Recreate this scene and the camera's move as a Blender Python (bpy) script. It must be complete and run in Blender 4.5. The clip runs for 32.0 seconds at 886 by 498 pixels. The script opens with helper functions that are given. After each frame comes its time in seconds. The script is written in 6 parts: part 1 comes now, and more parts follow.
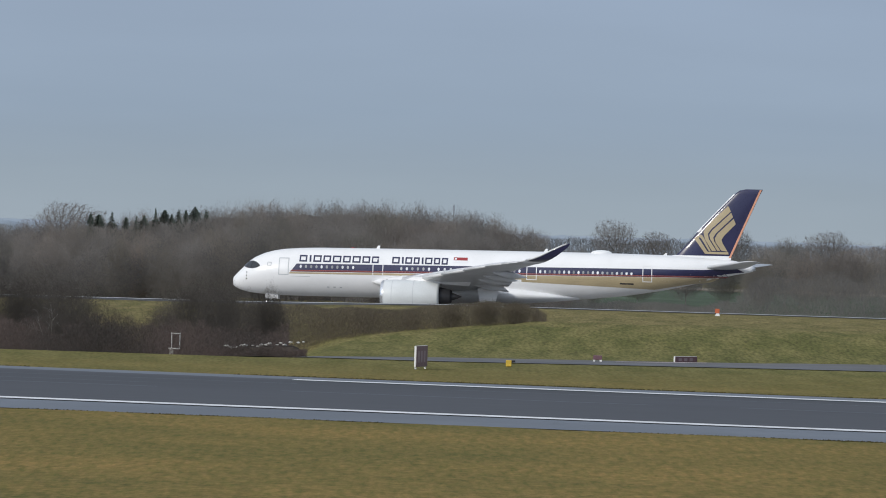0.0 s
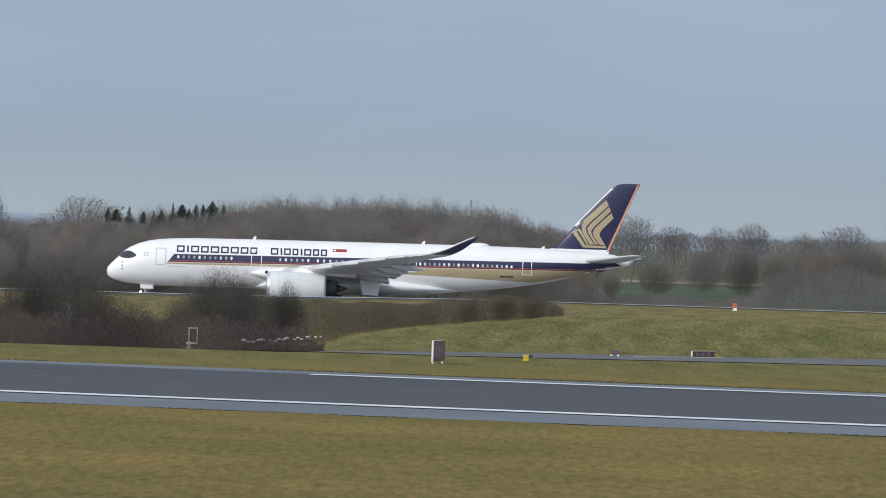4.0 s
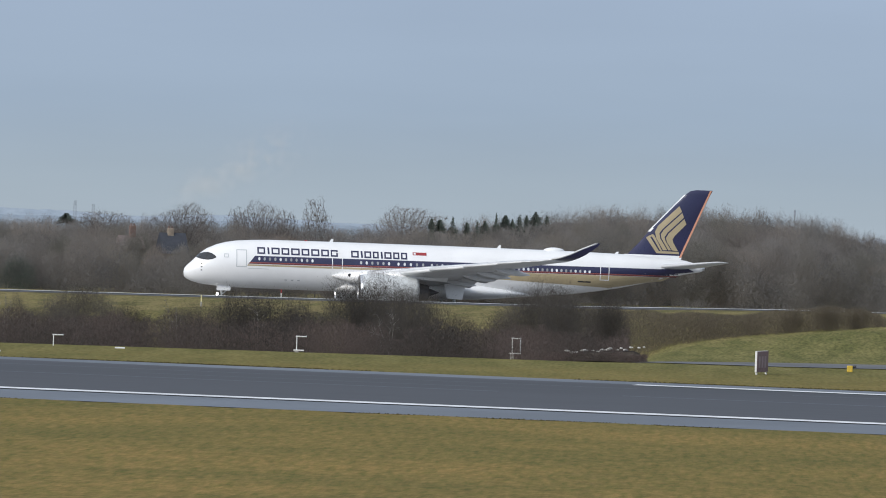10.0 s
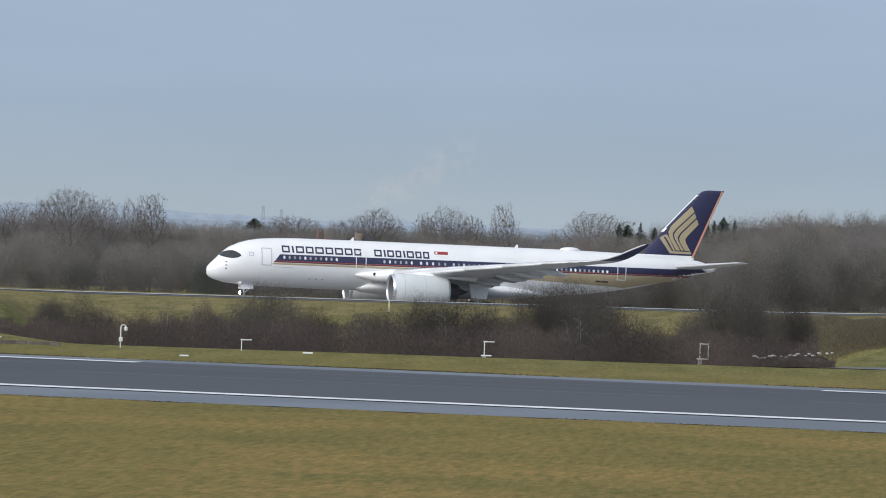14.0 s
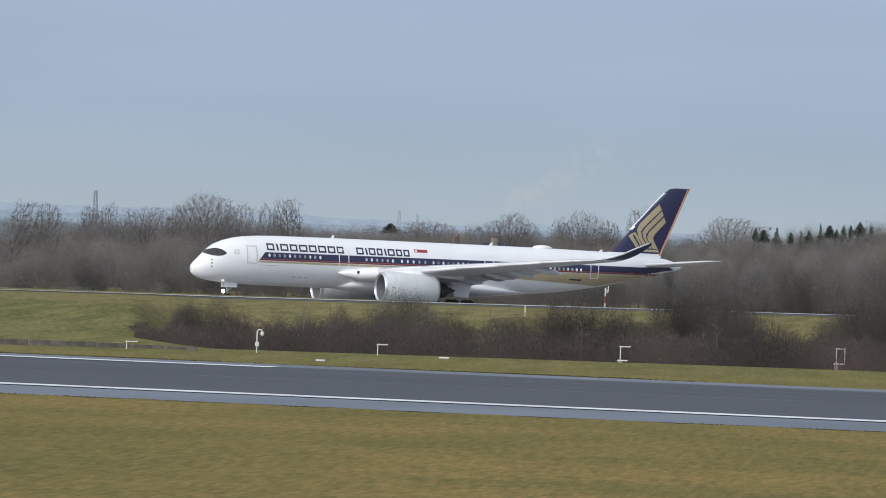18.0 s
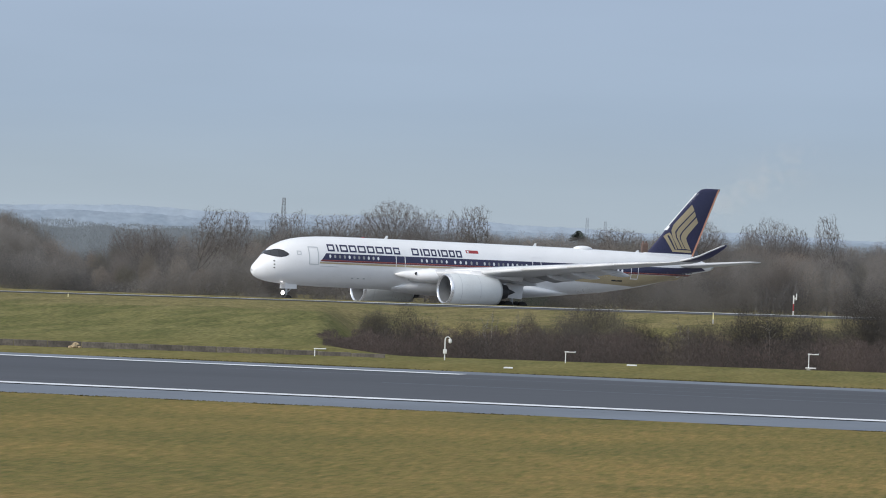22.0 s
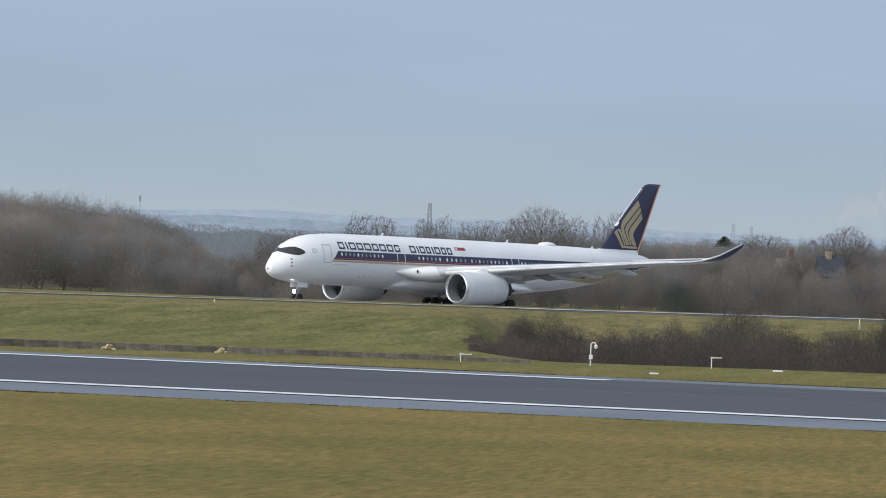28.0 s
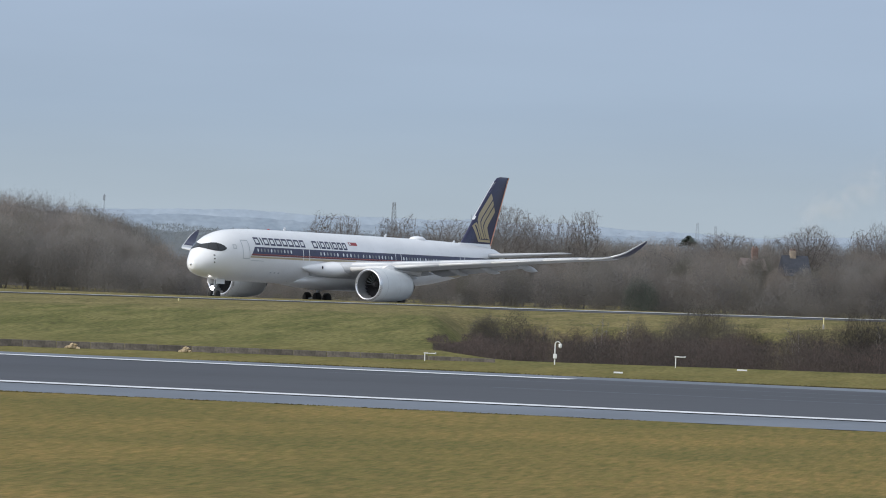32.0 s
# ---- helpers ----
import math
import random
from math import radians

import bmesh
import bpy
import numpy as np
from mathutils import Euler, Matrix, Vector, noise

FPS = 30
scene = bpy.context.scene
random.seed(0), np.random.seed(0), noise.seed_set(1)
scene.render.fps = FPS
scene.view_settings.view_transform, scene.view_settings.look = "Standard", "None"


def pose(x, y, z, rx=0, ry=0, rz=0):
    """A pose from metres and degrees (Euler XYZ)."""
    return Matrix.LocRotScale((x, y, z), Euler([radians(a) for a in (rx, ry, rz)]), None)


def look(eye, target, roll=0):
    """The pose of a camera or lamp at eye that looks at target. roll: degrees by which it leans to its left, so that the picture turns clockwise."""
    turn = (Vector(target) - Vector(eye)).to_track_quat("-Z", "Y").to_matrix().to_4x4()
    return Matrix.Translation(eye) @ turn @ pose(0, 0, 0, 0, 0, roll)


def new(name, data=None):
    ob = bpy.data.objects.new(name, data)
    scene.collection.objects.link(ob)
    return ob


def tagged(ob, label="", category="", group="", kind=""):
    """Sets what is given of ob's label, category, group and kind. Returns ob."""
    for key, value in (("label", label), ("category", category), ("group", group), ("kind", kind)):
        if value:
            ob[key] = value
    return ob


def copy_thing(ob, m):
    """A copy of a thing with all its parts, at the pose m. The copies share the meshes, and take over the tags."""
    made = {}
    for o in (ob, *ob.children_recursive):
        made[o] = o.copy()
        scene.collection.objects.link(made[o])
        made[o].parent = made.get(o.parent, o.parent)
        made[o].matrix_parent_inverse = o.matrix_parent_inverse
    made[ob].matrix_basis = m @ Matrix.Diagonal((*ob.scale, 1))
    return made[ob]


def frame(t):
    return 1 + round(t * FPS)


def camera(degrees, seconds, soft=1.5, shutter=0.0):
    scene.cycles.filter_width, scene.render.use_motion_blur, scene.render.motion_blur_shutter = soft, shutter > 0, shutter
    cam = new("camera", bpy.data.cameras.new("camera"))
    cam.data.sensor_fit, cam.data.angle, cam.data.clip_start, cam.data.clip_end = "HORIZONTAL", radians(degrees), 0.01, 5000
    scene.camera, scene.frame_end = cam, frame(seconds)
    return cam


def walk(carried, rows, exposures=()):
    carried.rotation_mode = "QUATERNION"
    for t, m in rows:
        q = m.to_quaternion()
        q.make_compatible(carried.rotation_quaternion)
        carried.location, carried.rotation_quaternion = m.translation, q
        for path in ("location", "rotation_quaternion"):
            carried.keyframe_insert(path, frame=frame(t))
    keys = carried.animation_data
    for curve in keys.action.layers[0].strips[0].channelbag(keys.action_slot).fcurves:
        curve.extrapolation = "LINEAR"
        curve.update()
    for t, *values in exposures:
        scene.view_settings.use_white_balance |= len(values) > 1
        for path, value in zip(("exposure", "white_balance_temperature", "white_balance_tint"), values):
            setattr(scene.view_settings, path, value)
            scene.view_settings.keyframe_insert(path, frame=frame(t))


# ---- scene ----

# The eye stands still on a mound; it only turns. Rows: seconds, turn to the left, tilt, lean.
EYE = Vector((0.0, 0.0, 8.1))
cam = camera(8.779, 32.0, soft=1.0)


def bearing(az, dist, z=0.0):
    """A place by its bearing (degrees to the left of north) and distance from the eye."""
    a = radians(az)
    return Vector((-math.sin(a) * dist, math.cos(a) * dist, z))


def rise(el, dist):
    """The height of what stands el degrees above eye level at that distance."""
    return EYE.z + dist * math.tan(radians(el))


def aim(a, e, r):
    a, e = radians(a), radians(e)
    return look(EYE, EYE + Vector((-math.sin(a) * math.cos(e), math.cos(a) * math.cos(e), math.sin(e))) * 100, r)


walk(cam, [(t, aim(a, e, r)) for t, a, e, r in (
    (0, -0.000, -0.210, 1.91),    (0.5, 0.120, -0.222, 1.91),    (1, 0.180, -0.224, 1.91),    (1.5, 0.207, -0.225, 1.91),
    (2, 0.214, -0.239, 1.91),    (2.5, 0.212, -0.250, 1.91),    (3, 0.185, -0.249, 1.91),    (3.5, 0.163, -0.259, 1.91),
    (5.5, 0.214, -0.277, 1.92),    (6, 0.249, -0.265, 1.92),    (6.5, 0.564, -0.270, 1.92),    (7, 1.022, -0.277, 1.92),
    (7.5, 1.643, -0.280, 1.92),    (8, 2.261, -0.282, 1.92),    (8.5, 2.853, -0.288, 1.92),    (9, 3.106, -0.285, 1.92),
    (9.5, 3.244, -0.288, 1.92),    (10, 3.380, -0.272, 1.92),    (10.5, 3.455, -0.258, 1.92),    (11, 3.545, -0.263, 1.92),
    (11.5, 3.706, -0.268, 1.93),    (12, 3.919, -0.278, 1.93),    (12.5, 4.228, -0.288, 1.93),    (13, 4.551, -0.292, 1.94),
    (13.5, 4.881, -0.284, 1.94),    (14, 5.244, -0.281, 1.94),    (14.5, 5.551, -0.277, 1.94),    (15, 5.797, -0.274, 1.94),
    (15.5, 6.106, -0.259, 1.93),    (17.5, 6.535, -0.275, 1.93),    (18, 6.595, -0.278, 1.93),    (18.5, 6.751, -0.282, 1.93),
    (19, 6.956, -0.280, 1.93),    (19.5, 7.200, -0.271, 1.93),    (20, 7.487, -0.269, 1.93),    (20.5, 7.843, -0.261, 1.93),
    (21, 8.059, -0.257, 1.93),    (21.5, 8.241, -0.263, 1.93),    (22, 8.462, -0.267, 1.93),    (22.5, 8.754, -0.272, 1.93),
    (23, 9.031, -0.267, 1.94),    (23.5, 9.228, -0.263, 1.94),    (24, 9.374, -0.268, 1.95),    (24.5, 9.509, -0.272, 1.95),
    (25, 9.639, -0.277, 1.95),    (25.5, 9.748, -0.275, 1.95),    (27.5, 9.931, -0.262, 1.96),    (28, 9.911, -0.261, 1.96),
    (28.5, 9.845, -0.263, 1.96),    (29, 9.660, -0.261, 1.97),    (29.5, 9.538, -0.257, 1.97),    (30, 9.521, -0.256, 1.97),
    (30.5, 9.538, -0.257, 1.98),    (31, 9.545, -0.257, 1.98),    (31.5, 9.543, -0.254, 1.98),    (32, 9.556, -0.258, 1.98),

)], exposures=((0, -0.12), (3, 0.0), (6, 0.06), (13, 0.12), (20, 0.18), (32, 0.2)))

# ---- light ----
SUN_AZ, SUN_EL = 136.0, 25.0
world = bpy.data.worlds.new("sky")
scene.world = world
world.use_nodes = True
wn = world.node_tree
sky = wn.nodes.new("ShaderNodeTexSky")
sky.sky_type, sky.sun_disc = "NISHITA", False
sky.sun_elevation, sky.sun_rotation = radians(SUN_EL), radians(-SUN_AZ)
sky.air_density, sky.dust_density, sky.ozone_density, sky.altitude = 1.0, 2.5, 2.0, 60
# high thin overcast over the clear sky: pale at the horizon, blue-grey above, with faint soft streaks
wl = wn.links.new
wc = wn.nodes.new("ShaderNodeTexCoord")
sep = wn.nodes.new("ShaderNodeSeparateXYZ")
wl(wc.outputs["Generated"], sep.inputs[0])
veil = wn.nodes.new("ShaderNodeValToRGB")
veil.color_ramp.elements[0].position, veil.color_ramp.elements[0].color = 0.0, (3.98, 4.75, 5.5, 1)
veil.color_ramp.elements[1].position, veil.color_ramp.elements[1].color = 1.0, (5.3, 5.6, 6.1, 1)
for pos, col in ((0.006, (3.83, 4.65, 5.45)), (0.018, (3.38, 4.32, 5.55)), (0.045, (3.48, 4.45, 6.05)), (0.12, (3.9, 4.8, 6.2)), (0.3, (4.5, 5.2, 6.3))):
    veil.color_ramp.elements.new(pos).color = (*col, 1)
wl(sep.outputs["Z"], veil.inputs[0])
streak = wn.nodes.new("ShaderNodeTexNoise")
smap = wn.nodes.new("ShaderNodeMapping")
smap.inputs["Scale"].default_value = (9, 9, 60)
wl(wc.outputs["Generated"], smap.inputs[0])
wl(smap.outputs[0], streak.inputs["Vector"])
streak.inputs["Scale"].default_value, streak.inputs["Detail"].default_value = 1.0, 4
soft = wn.nodes.new("ShaderNodeMapRange")
soft.inputs["To Min"].default_value, soft.inputs["To Max"].default_value = 0.90, 1.10
wl(streak.outputs["Fac"], soft.inputs["Value"])
tone = wn.nodes.new("ShaderNodeMixRGB")
tone.blend_type, tone.inputs[0].default_value = "MULTIPLY", 1.0
# the veil is brighter round the sun
warm = wn.nodes.new("ShaderNodeVectorMath")
warm.operation = "DOT_PRODUCT"
warm.inputs[1].default_value = bearing(SUN_AZ, math.cos(radians(SUN_EL)), math.sin(radians(SUN_EL)))
wl(wc.outputs["Generated"], warm.inputs[0])
halo = wn.nodes.new("ShaderNodeMapRange")
halo.inputs["From Min"].default_value, halo.inputs["From Max"].default_value = 0.0, 1.0
halo.inputs["To Min"].default_value, halo.inputs["To Max"].default_value = 1.0, 2.1
wl(warm.outputs["Value"], halo.inputs["Value"])
glare = wn.nodes.new("ShaderNodeMixRGB")
glare.blend_type, glare.inputs[0].default_value = "MULTIPLY", 1.0
wl(veil.outputs[0], glare.inputs[1])
wl(halo.outputs[0], glare.inputs[2])
wl(glare.outputs[0], tone.inputs[1])
wl(soft.outputs[0], tone.inputs[2])
blend = wn.nodes.new("ShaderNodeMixRGB")
blend.inputs[0].default_value = 0.88
wl(sky.outputs[0], blend.inputs[1])
wl(tone.outputs[0], blend.inputs[2])
wl(blend.outputs[0], wn.nodes["Background"].inputs[0])
wn.nodes["Background"].inputs[1].default_value = 0.10
lamp = bpy.data.lights.new("sun", "SUN")
lamp.energy, lamp.angle, lamp.color = 1.8, radians(8.0), (1.0, 0.94, 0.84)
sun = new("sun", lamp)
sun.matrix_world = look(bearing(SUN_AZ, 300, 300 * math.tan(radians(SUN_EL))), (0, 0, 0))


# ---- materials ----
def mat(name, base, rough=0.6, metal=0.0, vary=0.12, scale=3.0, fine=40.0, bump=0.0, other=None, coat=0.0, spec=0.5, rand=0.0, stretch=None, thru=0.0, edge=(0.36, 0.66)):
    """A painted, earthen or metal surface with variation at two scales; other: a second colour that the broad scale brings in."""
    m = bpy.data.materials.new(name)
    m.use_nodes = True
    nt = m.node_tree
    b = nt.nodes["Principled BSDF"]
    n = nt.nodes.new
    co = n("ShaderNodeTexCoord")
    src = co.outputs["Object"]
    if stretch:
        mp = n("ShaderNodeMapping")
        mp.inputs["Scale"].default_value = stretch
        nt.links.new(src, mp.inputs[0])
        src = mp.outputs[0]
    n1, n2 = n("ShaderNodeTexNoise"), n("ShaderNodeTexNoise")
    for q, s in ((n1, scale), (n2, fine)):
        q.inputs["Scale"].default_value = s
        q.inputs["Detail"].default_value = 5
        nt.links.new(src, q.inputs["Vector"])
    ramp = n("ShaderNodeValToRGB")
    ramp.color_ramp.elements[0].position, ramp.color_ramp.elements[1].position = edge
    lo = [c * (1 - vary) for c in base] if other is None else other
    hi = [min(1, c * (1 + vary)) for c in base] if other is None else base
    ramp.color_ramp.elements[0].color, ramp.color_ramp.elements[1].color = (*lo, 1), (*hi, 1)
    nt.links.new(n1.outputs["Fac"], ramp.inputs[0])
    mix = n("ShaderNodeMixRGB")
    mix.blend_type = "OVERLAY"
    mix.inputs[0].default_value = min(1.0, vary * 2.2)
    nt.links.new(ramp.outputs[0], mix.inputs[1])
    nt.links.new(n2.outputs["Fac"], mix.inputs[2])
    out = mix.outputs[0]
    if rand:
        oi = n("ShaderNodeObjectInfo")
        hsv = n("ShaderNodeHueSaturation")
        mr = n("ShaderNodeMapRange")
        mr.inputs["To Min"].default_value, mr.inputs["To Max"].default_value = 1 - rand, 1 + rand
        nt.links.new(oi.outputs["Random"], mr.inputs["Value"])
        nt.links.new(mr.outputs[0], hsv.inputs["Value"])
        nt.links.new(out, hsv.inputs["Color"])
        out = hsv.outputs[0]
    nt.links.new(out, b.inputs["Base Color"])
    rr = n("ShaderNodeMapRange")
    rr.inputs["To Min"].default_value, rr.inputs["To Max"].default_value = max(0.02, rough - 0.08), min(1, rough + 0.08)
    nt.links.new(n2.outputs["Fac"], rr.inputs["Value"])
    nt.links.new(rr.outputs[0], b.inputs["Roughness"])
    b.inputs["Metallic"].default_value = metal
    b.inputs["Specular IOR Level"].default_value = spec
    b.inputs["Coat Weight"].default_value = coat
    if bump:
        bn = n("ShaderNodeBump")
        bn.inputs["Strength"].default_value = bump
        bn.inputs["Distance"].default_value = 0.05
        nt.links.new(n2.outputs["Fac"], bn.inputs["Height"])
        nt.links.new(bn.outputs[0], b.inputs["Normal"])
    if thru:
        # sprays of twigs let part of the light through
        tl, ms = n("ShaderNodeBsdfTranslucent"), n("ShaderNodeMixShader")
        nt.links.new(out, tl.inputs["Color"])
        ms.inputs[0].default_value = thru
        nt.links.new(b.outputs[0], ms.inputs[1])
        nt.links.new(tl.outputs[0], ms.inputs[2])
        nt.links.new(ms.outputs[0], nt.nodes["Material Output"].inputs["Surface"])
    return m


def glow(name, colour, strength):
    m = bpy.data.materials.new(name)
    m.use_nodes = True
    b = m.node_tree.nodes["Principled BSDF"]
    b.inputs["Base Color"].default_value = (*colour, 1)
    b.inputs["Emission Color"].default_value = (*colour, 1)
    b.inputs["Emission Strength"].default_value = strength
    return m


WHITE = mat("white_paint", (0.83, 0.832, 0.838), 0.3, vary=0.03, scale=0.35, fine=6, coat=0.3)
GREYP = mat("grey_paint", (0.50, 0.52, 0.54), 0.4, vary=0.06, scale=0.5, fine=8)
NAVY = mat("navy_paint", (0.021, 0.021, 0.068), 0.3, vary=0.08, scale=0.5, fine=8, coat=0.3)
GOLD = mat("gold_paint", (0.43, 0.35, 0.215), 0.38, vary=0.06, scale=0.5, fine=8, coat=0.2)
ORANGE = mat("orange_paint", (0.55, 0.14, 0.06), 0.4, vary=0.06, scale=1, fine=8)
SALMON = mat("salmon_paint", (0.68, 0.33, 0.21), 0.4, vary=0.06, scale=1, fine=8)
RED = mat("red_paint", (0.32, 0.035, 0.04), 0.4, vary=0.06, scale=1, fine=8)
WING = mat("wing_grey", (0.56, 0.57, 0.59), 0.34, vary=0.06, scale=0.4, fine=5)
COWL = mat("cowl_grey", (0.66, 0.685, 0.69), 0.38, vary=0.05, scale=0.4, fine=5, coat=0.1)
METAL = mat("bare_metal", (0.72, 0.73, 0.75), 0.28, metal=0.9, vary=0.05, scale=1, fine=20)
DARK = mat("dark_metal", (0.05, 0.05, 0.055), 0.5, metal=0.5, vary=0.15, scale=2, fine=20)
RUBBER = mat("rubber", (0.02, 0.02, 0.02), 0.8, vary=0.2, scale=3, fine=30)
GLASS = mat("dark_glass", (0.012, 0.014, 0.018), 0.08, vary=0.05, scale=1, fine=4, spec=0.8)
DUCT = mat("duct_grey", (0.20, 0.205, 0.21), 0.5, vary=0.08, scale=1, fine=8)
BLACKP = mat("black_paint", (0.02, 0.02, 0.022), 0.35, vary=0.1, scale=1, fine=8)
PANEW = mat("cabin_window", (0.50, 0.51, 0.53), 0.2, vary=0.1, scale=1, fine=10, rand=0.62)
LINEP = mat("worn_white_line", (0.72, 0.73, 0.74), 0.55, vary=0.12, scale=0.3, fine=4)
ASPH = mat("runway_asphalt", (0.040, 0.042, 0.050), 0.6, vary=0.22, scale=0.05, fine=1.2, spec=0.38, stretch=(0.15, 1, 1))
SHOUL = mat("pale_shoulder", (0.122, 0.140, 0.168), 0.6, vary=0.14, scale=0.08, fine=1.5)
CONC = mat("concrete", (0.33, 0.32, 0.30), 0.8, vary=0.2, scale=0.6, fine=8, bump=0.2)
POSTW = mat("post_white", (0.72, 0.72, 0.70), 0.5, vary=0.08, scale=4, fine=30)
YELP = mat("yellow_paint", (0.62, 0.42, 0.05), 0.5, vary=0.1, scale=4, fine=30)
LAMPGLOW = glow("taxi_light", (1.0, 0.97, 0.97), 9.0)


# ---- building helpers ----
def mesh(name, bm, m, smooth=False):
    me = bpy.data.meshes.new(name)
    bm.to_mesh(me)
    bm.free()
    for one in (m if isinstance(m, (list, tuple)) else [m]):
        me.materials.append(one)
    if smooth:
        for p in me.polygons:
            p.use_smooth = True
    return me


def part(name, bm, m, parent, label="", smooth=False):
    ob = new(name, mesh(name, bm, m, smooth))
    ob.parent = parent
    return tagged(ob, label)


def thing(name, bm, m, label, category, group="", kind="", smooth=False):
    return tagged(new(name, mesh(name, bm, m, smooth)), label, category, group, kind)


def box(bm, x0, x1, y0, y1, z0, z1, bevel=0.0):
    made = bmesh.ops.create_cube(bm, size=1.0, matrix=Matrix.Translation(((x0 + x1) / 2, (y0 + y1) / 2, (z0 + z1) / 2)) @
                                 Matrix.Diagonal((x1 - x0, y1 - y0, z1 - z0, 1)))
    if bevel:
        edges = list({e for v in made["verts"] for e in v.link_edges})
        bmesh.ops.bevel(bm, geom=edges, offset=bevel, segments=1, affect="EDGES")
    return bm


def rod(bm, a, b, r0, r1=None, n=8, cap=True):
    a, b = Vector(a), Vector(b)
    m = Matrix.Translation((a + b) / 2) @ (b - a).to_track_quat("Z", "Y").to_matrix().to_4x4()
    bmesh.ops.create_cone(bm, cap_ends=cap, segments=n, radius1=r0, radius2=r0 if r1 is None else r1, depth=(b - a).length, matrix=m)
    return bm


def loft(bm, rings, closed=True, caps=True):
    """Skin over rings of equal length."""
    rows = [[bm.verts.new(p) for p in ring] for ring in rings]
    n = len(rows[0])
    for r0, r1 in zip(rows, rows[1:]):
        for i in range(n if closed else n - 1):
            j = (i + 1) % n
            bm.faces.new((r0[i], r0[j], r1[j], r1[i]))
    if caps and closed:
        bm.faces.new(rows[0][::-1])
        bm.faces.new(rows[-1])
    bmesh.ops.recalc_face_normals(bm, faces=bm.faces)
    return bm


def turned(bm, profile, n=28, axis="X", centre=(0, 0, 0)):
    """A body of revolution about the X axis from (x, radius) pairs."""
    rings = []
    for x, r in profile:
        rings.append([(x + centre[0], centre[1] + r * math.cos(2 * math.pi * i / n), centre[2] + r * math.sin(2 * math.pi * i / n)) for i in range(n)])
    return loft(bm, rings, True, False)


def lerp(x, table, k=1):
    for a, b in zip(table, table[1:]):
        if x <= b[0]:
            f = 0 if x <= a[0] else (x - a[0]) / (b[0] - a[0])
            return a[k] + (b[k] - a[k]) * f
    return table[-1][k]


def smooth01(x):
    x = max(0.0, min(1.0, x))
    return x * x * (3 - 2 * x)


# ---- ground ----
RDIR = bearing(79.46, 1.0)
NDIR = bearing(-10.54, 1.0)
CREST = ((-40, -0.74), (-4.4, -0.757), (0, -0.765), (2, -0.797), (4.4, -0.808), (9, -0.825), (14, -0.836), (60, -0.84))
MOUND = ((-40, -0.90), (-4.4, -0.907), (-2.4, -0.90), (-1.0, -0.912), (-0.12, -0.992), (0.44, -1.061), (1.0, -1.158), (1.56, -1.311), (2.4, -1.42))


def uv(u, v, z=0.0):
    p = RDIR * u + NDIR * v
    return Vector((p.x, p.y, z))


def apron(y):
    return -3.3 - 0.0226 * (min(y, 800) - 727)


def relief(az, d):
    """Tussocks: small bumps of the turf, none under the pavements."""
    if not -6 < az < 16:
        return 0.0
    v = d * math.cos(radians(az + 10.54))
    p = bearing(az, d)
    if v < 230:
        return 0.035 * smooth01((230 - v) / 3) * (noise.noise(p * 0.8) + 0.8 * noise.noise(p * 2.2))
    if v > 299 and d < 345:
        return 0.03 * smooth01((v - 299) / 3) * smooth01((345 - d) / 3) * (noise.noise(p * 0.6) + 0.8 * noise.noise(p * 1.6))
    start = 394 if az < 3 else 430 if az < 8.7 else 355
    if start < d < 586:
        return 0.08 * smooth01((d - start) / 6) * smooth01((572 - d) / 45) * (noise.noise(p * 0.35) + 0.9 * noise.noise(p * 0.9))
    return 0.0


def ground(az, d):
    return land(az, d) + relief(az, d)


def land(az, d):
    zc = rise(lerp(az, CREST), 600)
    y = math.cos(radians(az)) * d
    far = apron(y)
    if d >= 600:
        z = zc + (far - zc) * min(1, (d - 600) / 40)
        if d > 760:
            z += (-6.0 - z) * smooth01((d - 760) / 140)
        return z
    if d < 340:
        v = d * math.cos(radians(az + 10.54))
        lip = 0.10 * smooth01((233.2 - v) / 1.2) + 0.07 * smooth01((v - 296.2) / 1.2)
        return lip - 0.05 - 0.25 * smooth01((d - 236) / -60)
    # three kinds of verge: the mound on the right, the bushy dip, the slope on the left
    m420 = rise(lerp(az, MOUND), 420)
    mound = m420 * smooth01((d - 368) / 52) if d < 420 else m420 + (zc - m420) * (d - 420) / 180
    dip = -4.2 * smooth01((d - 346) / 22) if d < 470 else -4.2 + (rise(-0.98, 510) + 4.2) * smooth01((d - 470) / 40) if d < 510 else rise(-0.98, 510) + (zc - rise(-0.98, 510)) * (d - 510) / 90
    slope = 0.36 + 0.94 * smooth01((d - 340) / 80) if 340 < d < 420 else -0.05 if d <= 340 else 1.3 + (zc - 1.3) * (d - 420) / 180
    a = smooth01((az - 1.1) / 1.3)
    b = smooth01((az - 8.7) / 1.0)
    bumps = 0.07 * noise.noise(Vector((az * 3.0, d * 0.045, 0.5))) + 0.05 * noise.noise(Vector((az * 9.0, d * 0.12, 2.5)))
    return (mound * (1 - a) + dip * a) * (1 - b) + slope * b + bumps * smooth01((d - 366) / 20) * smooth01((585 - d) / 40)


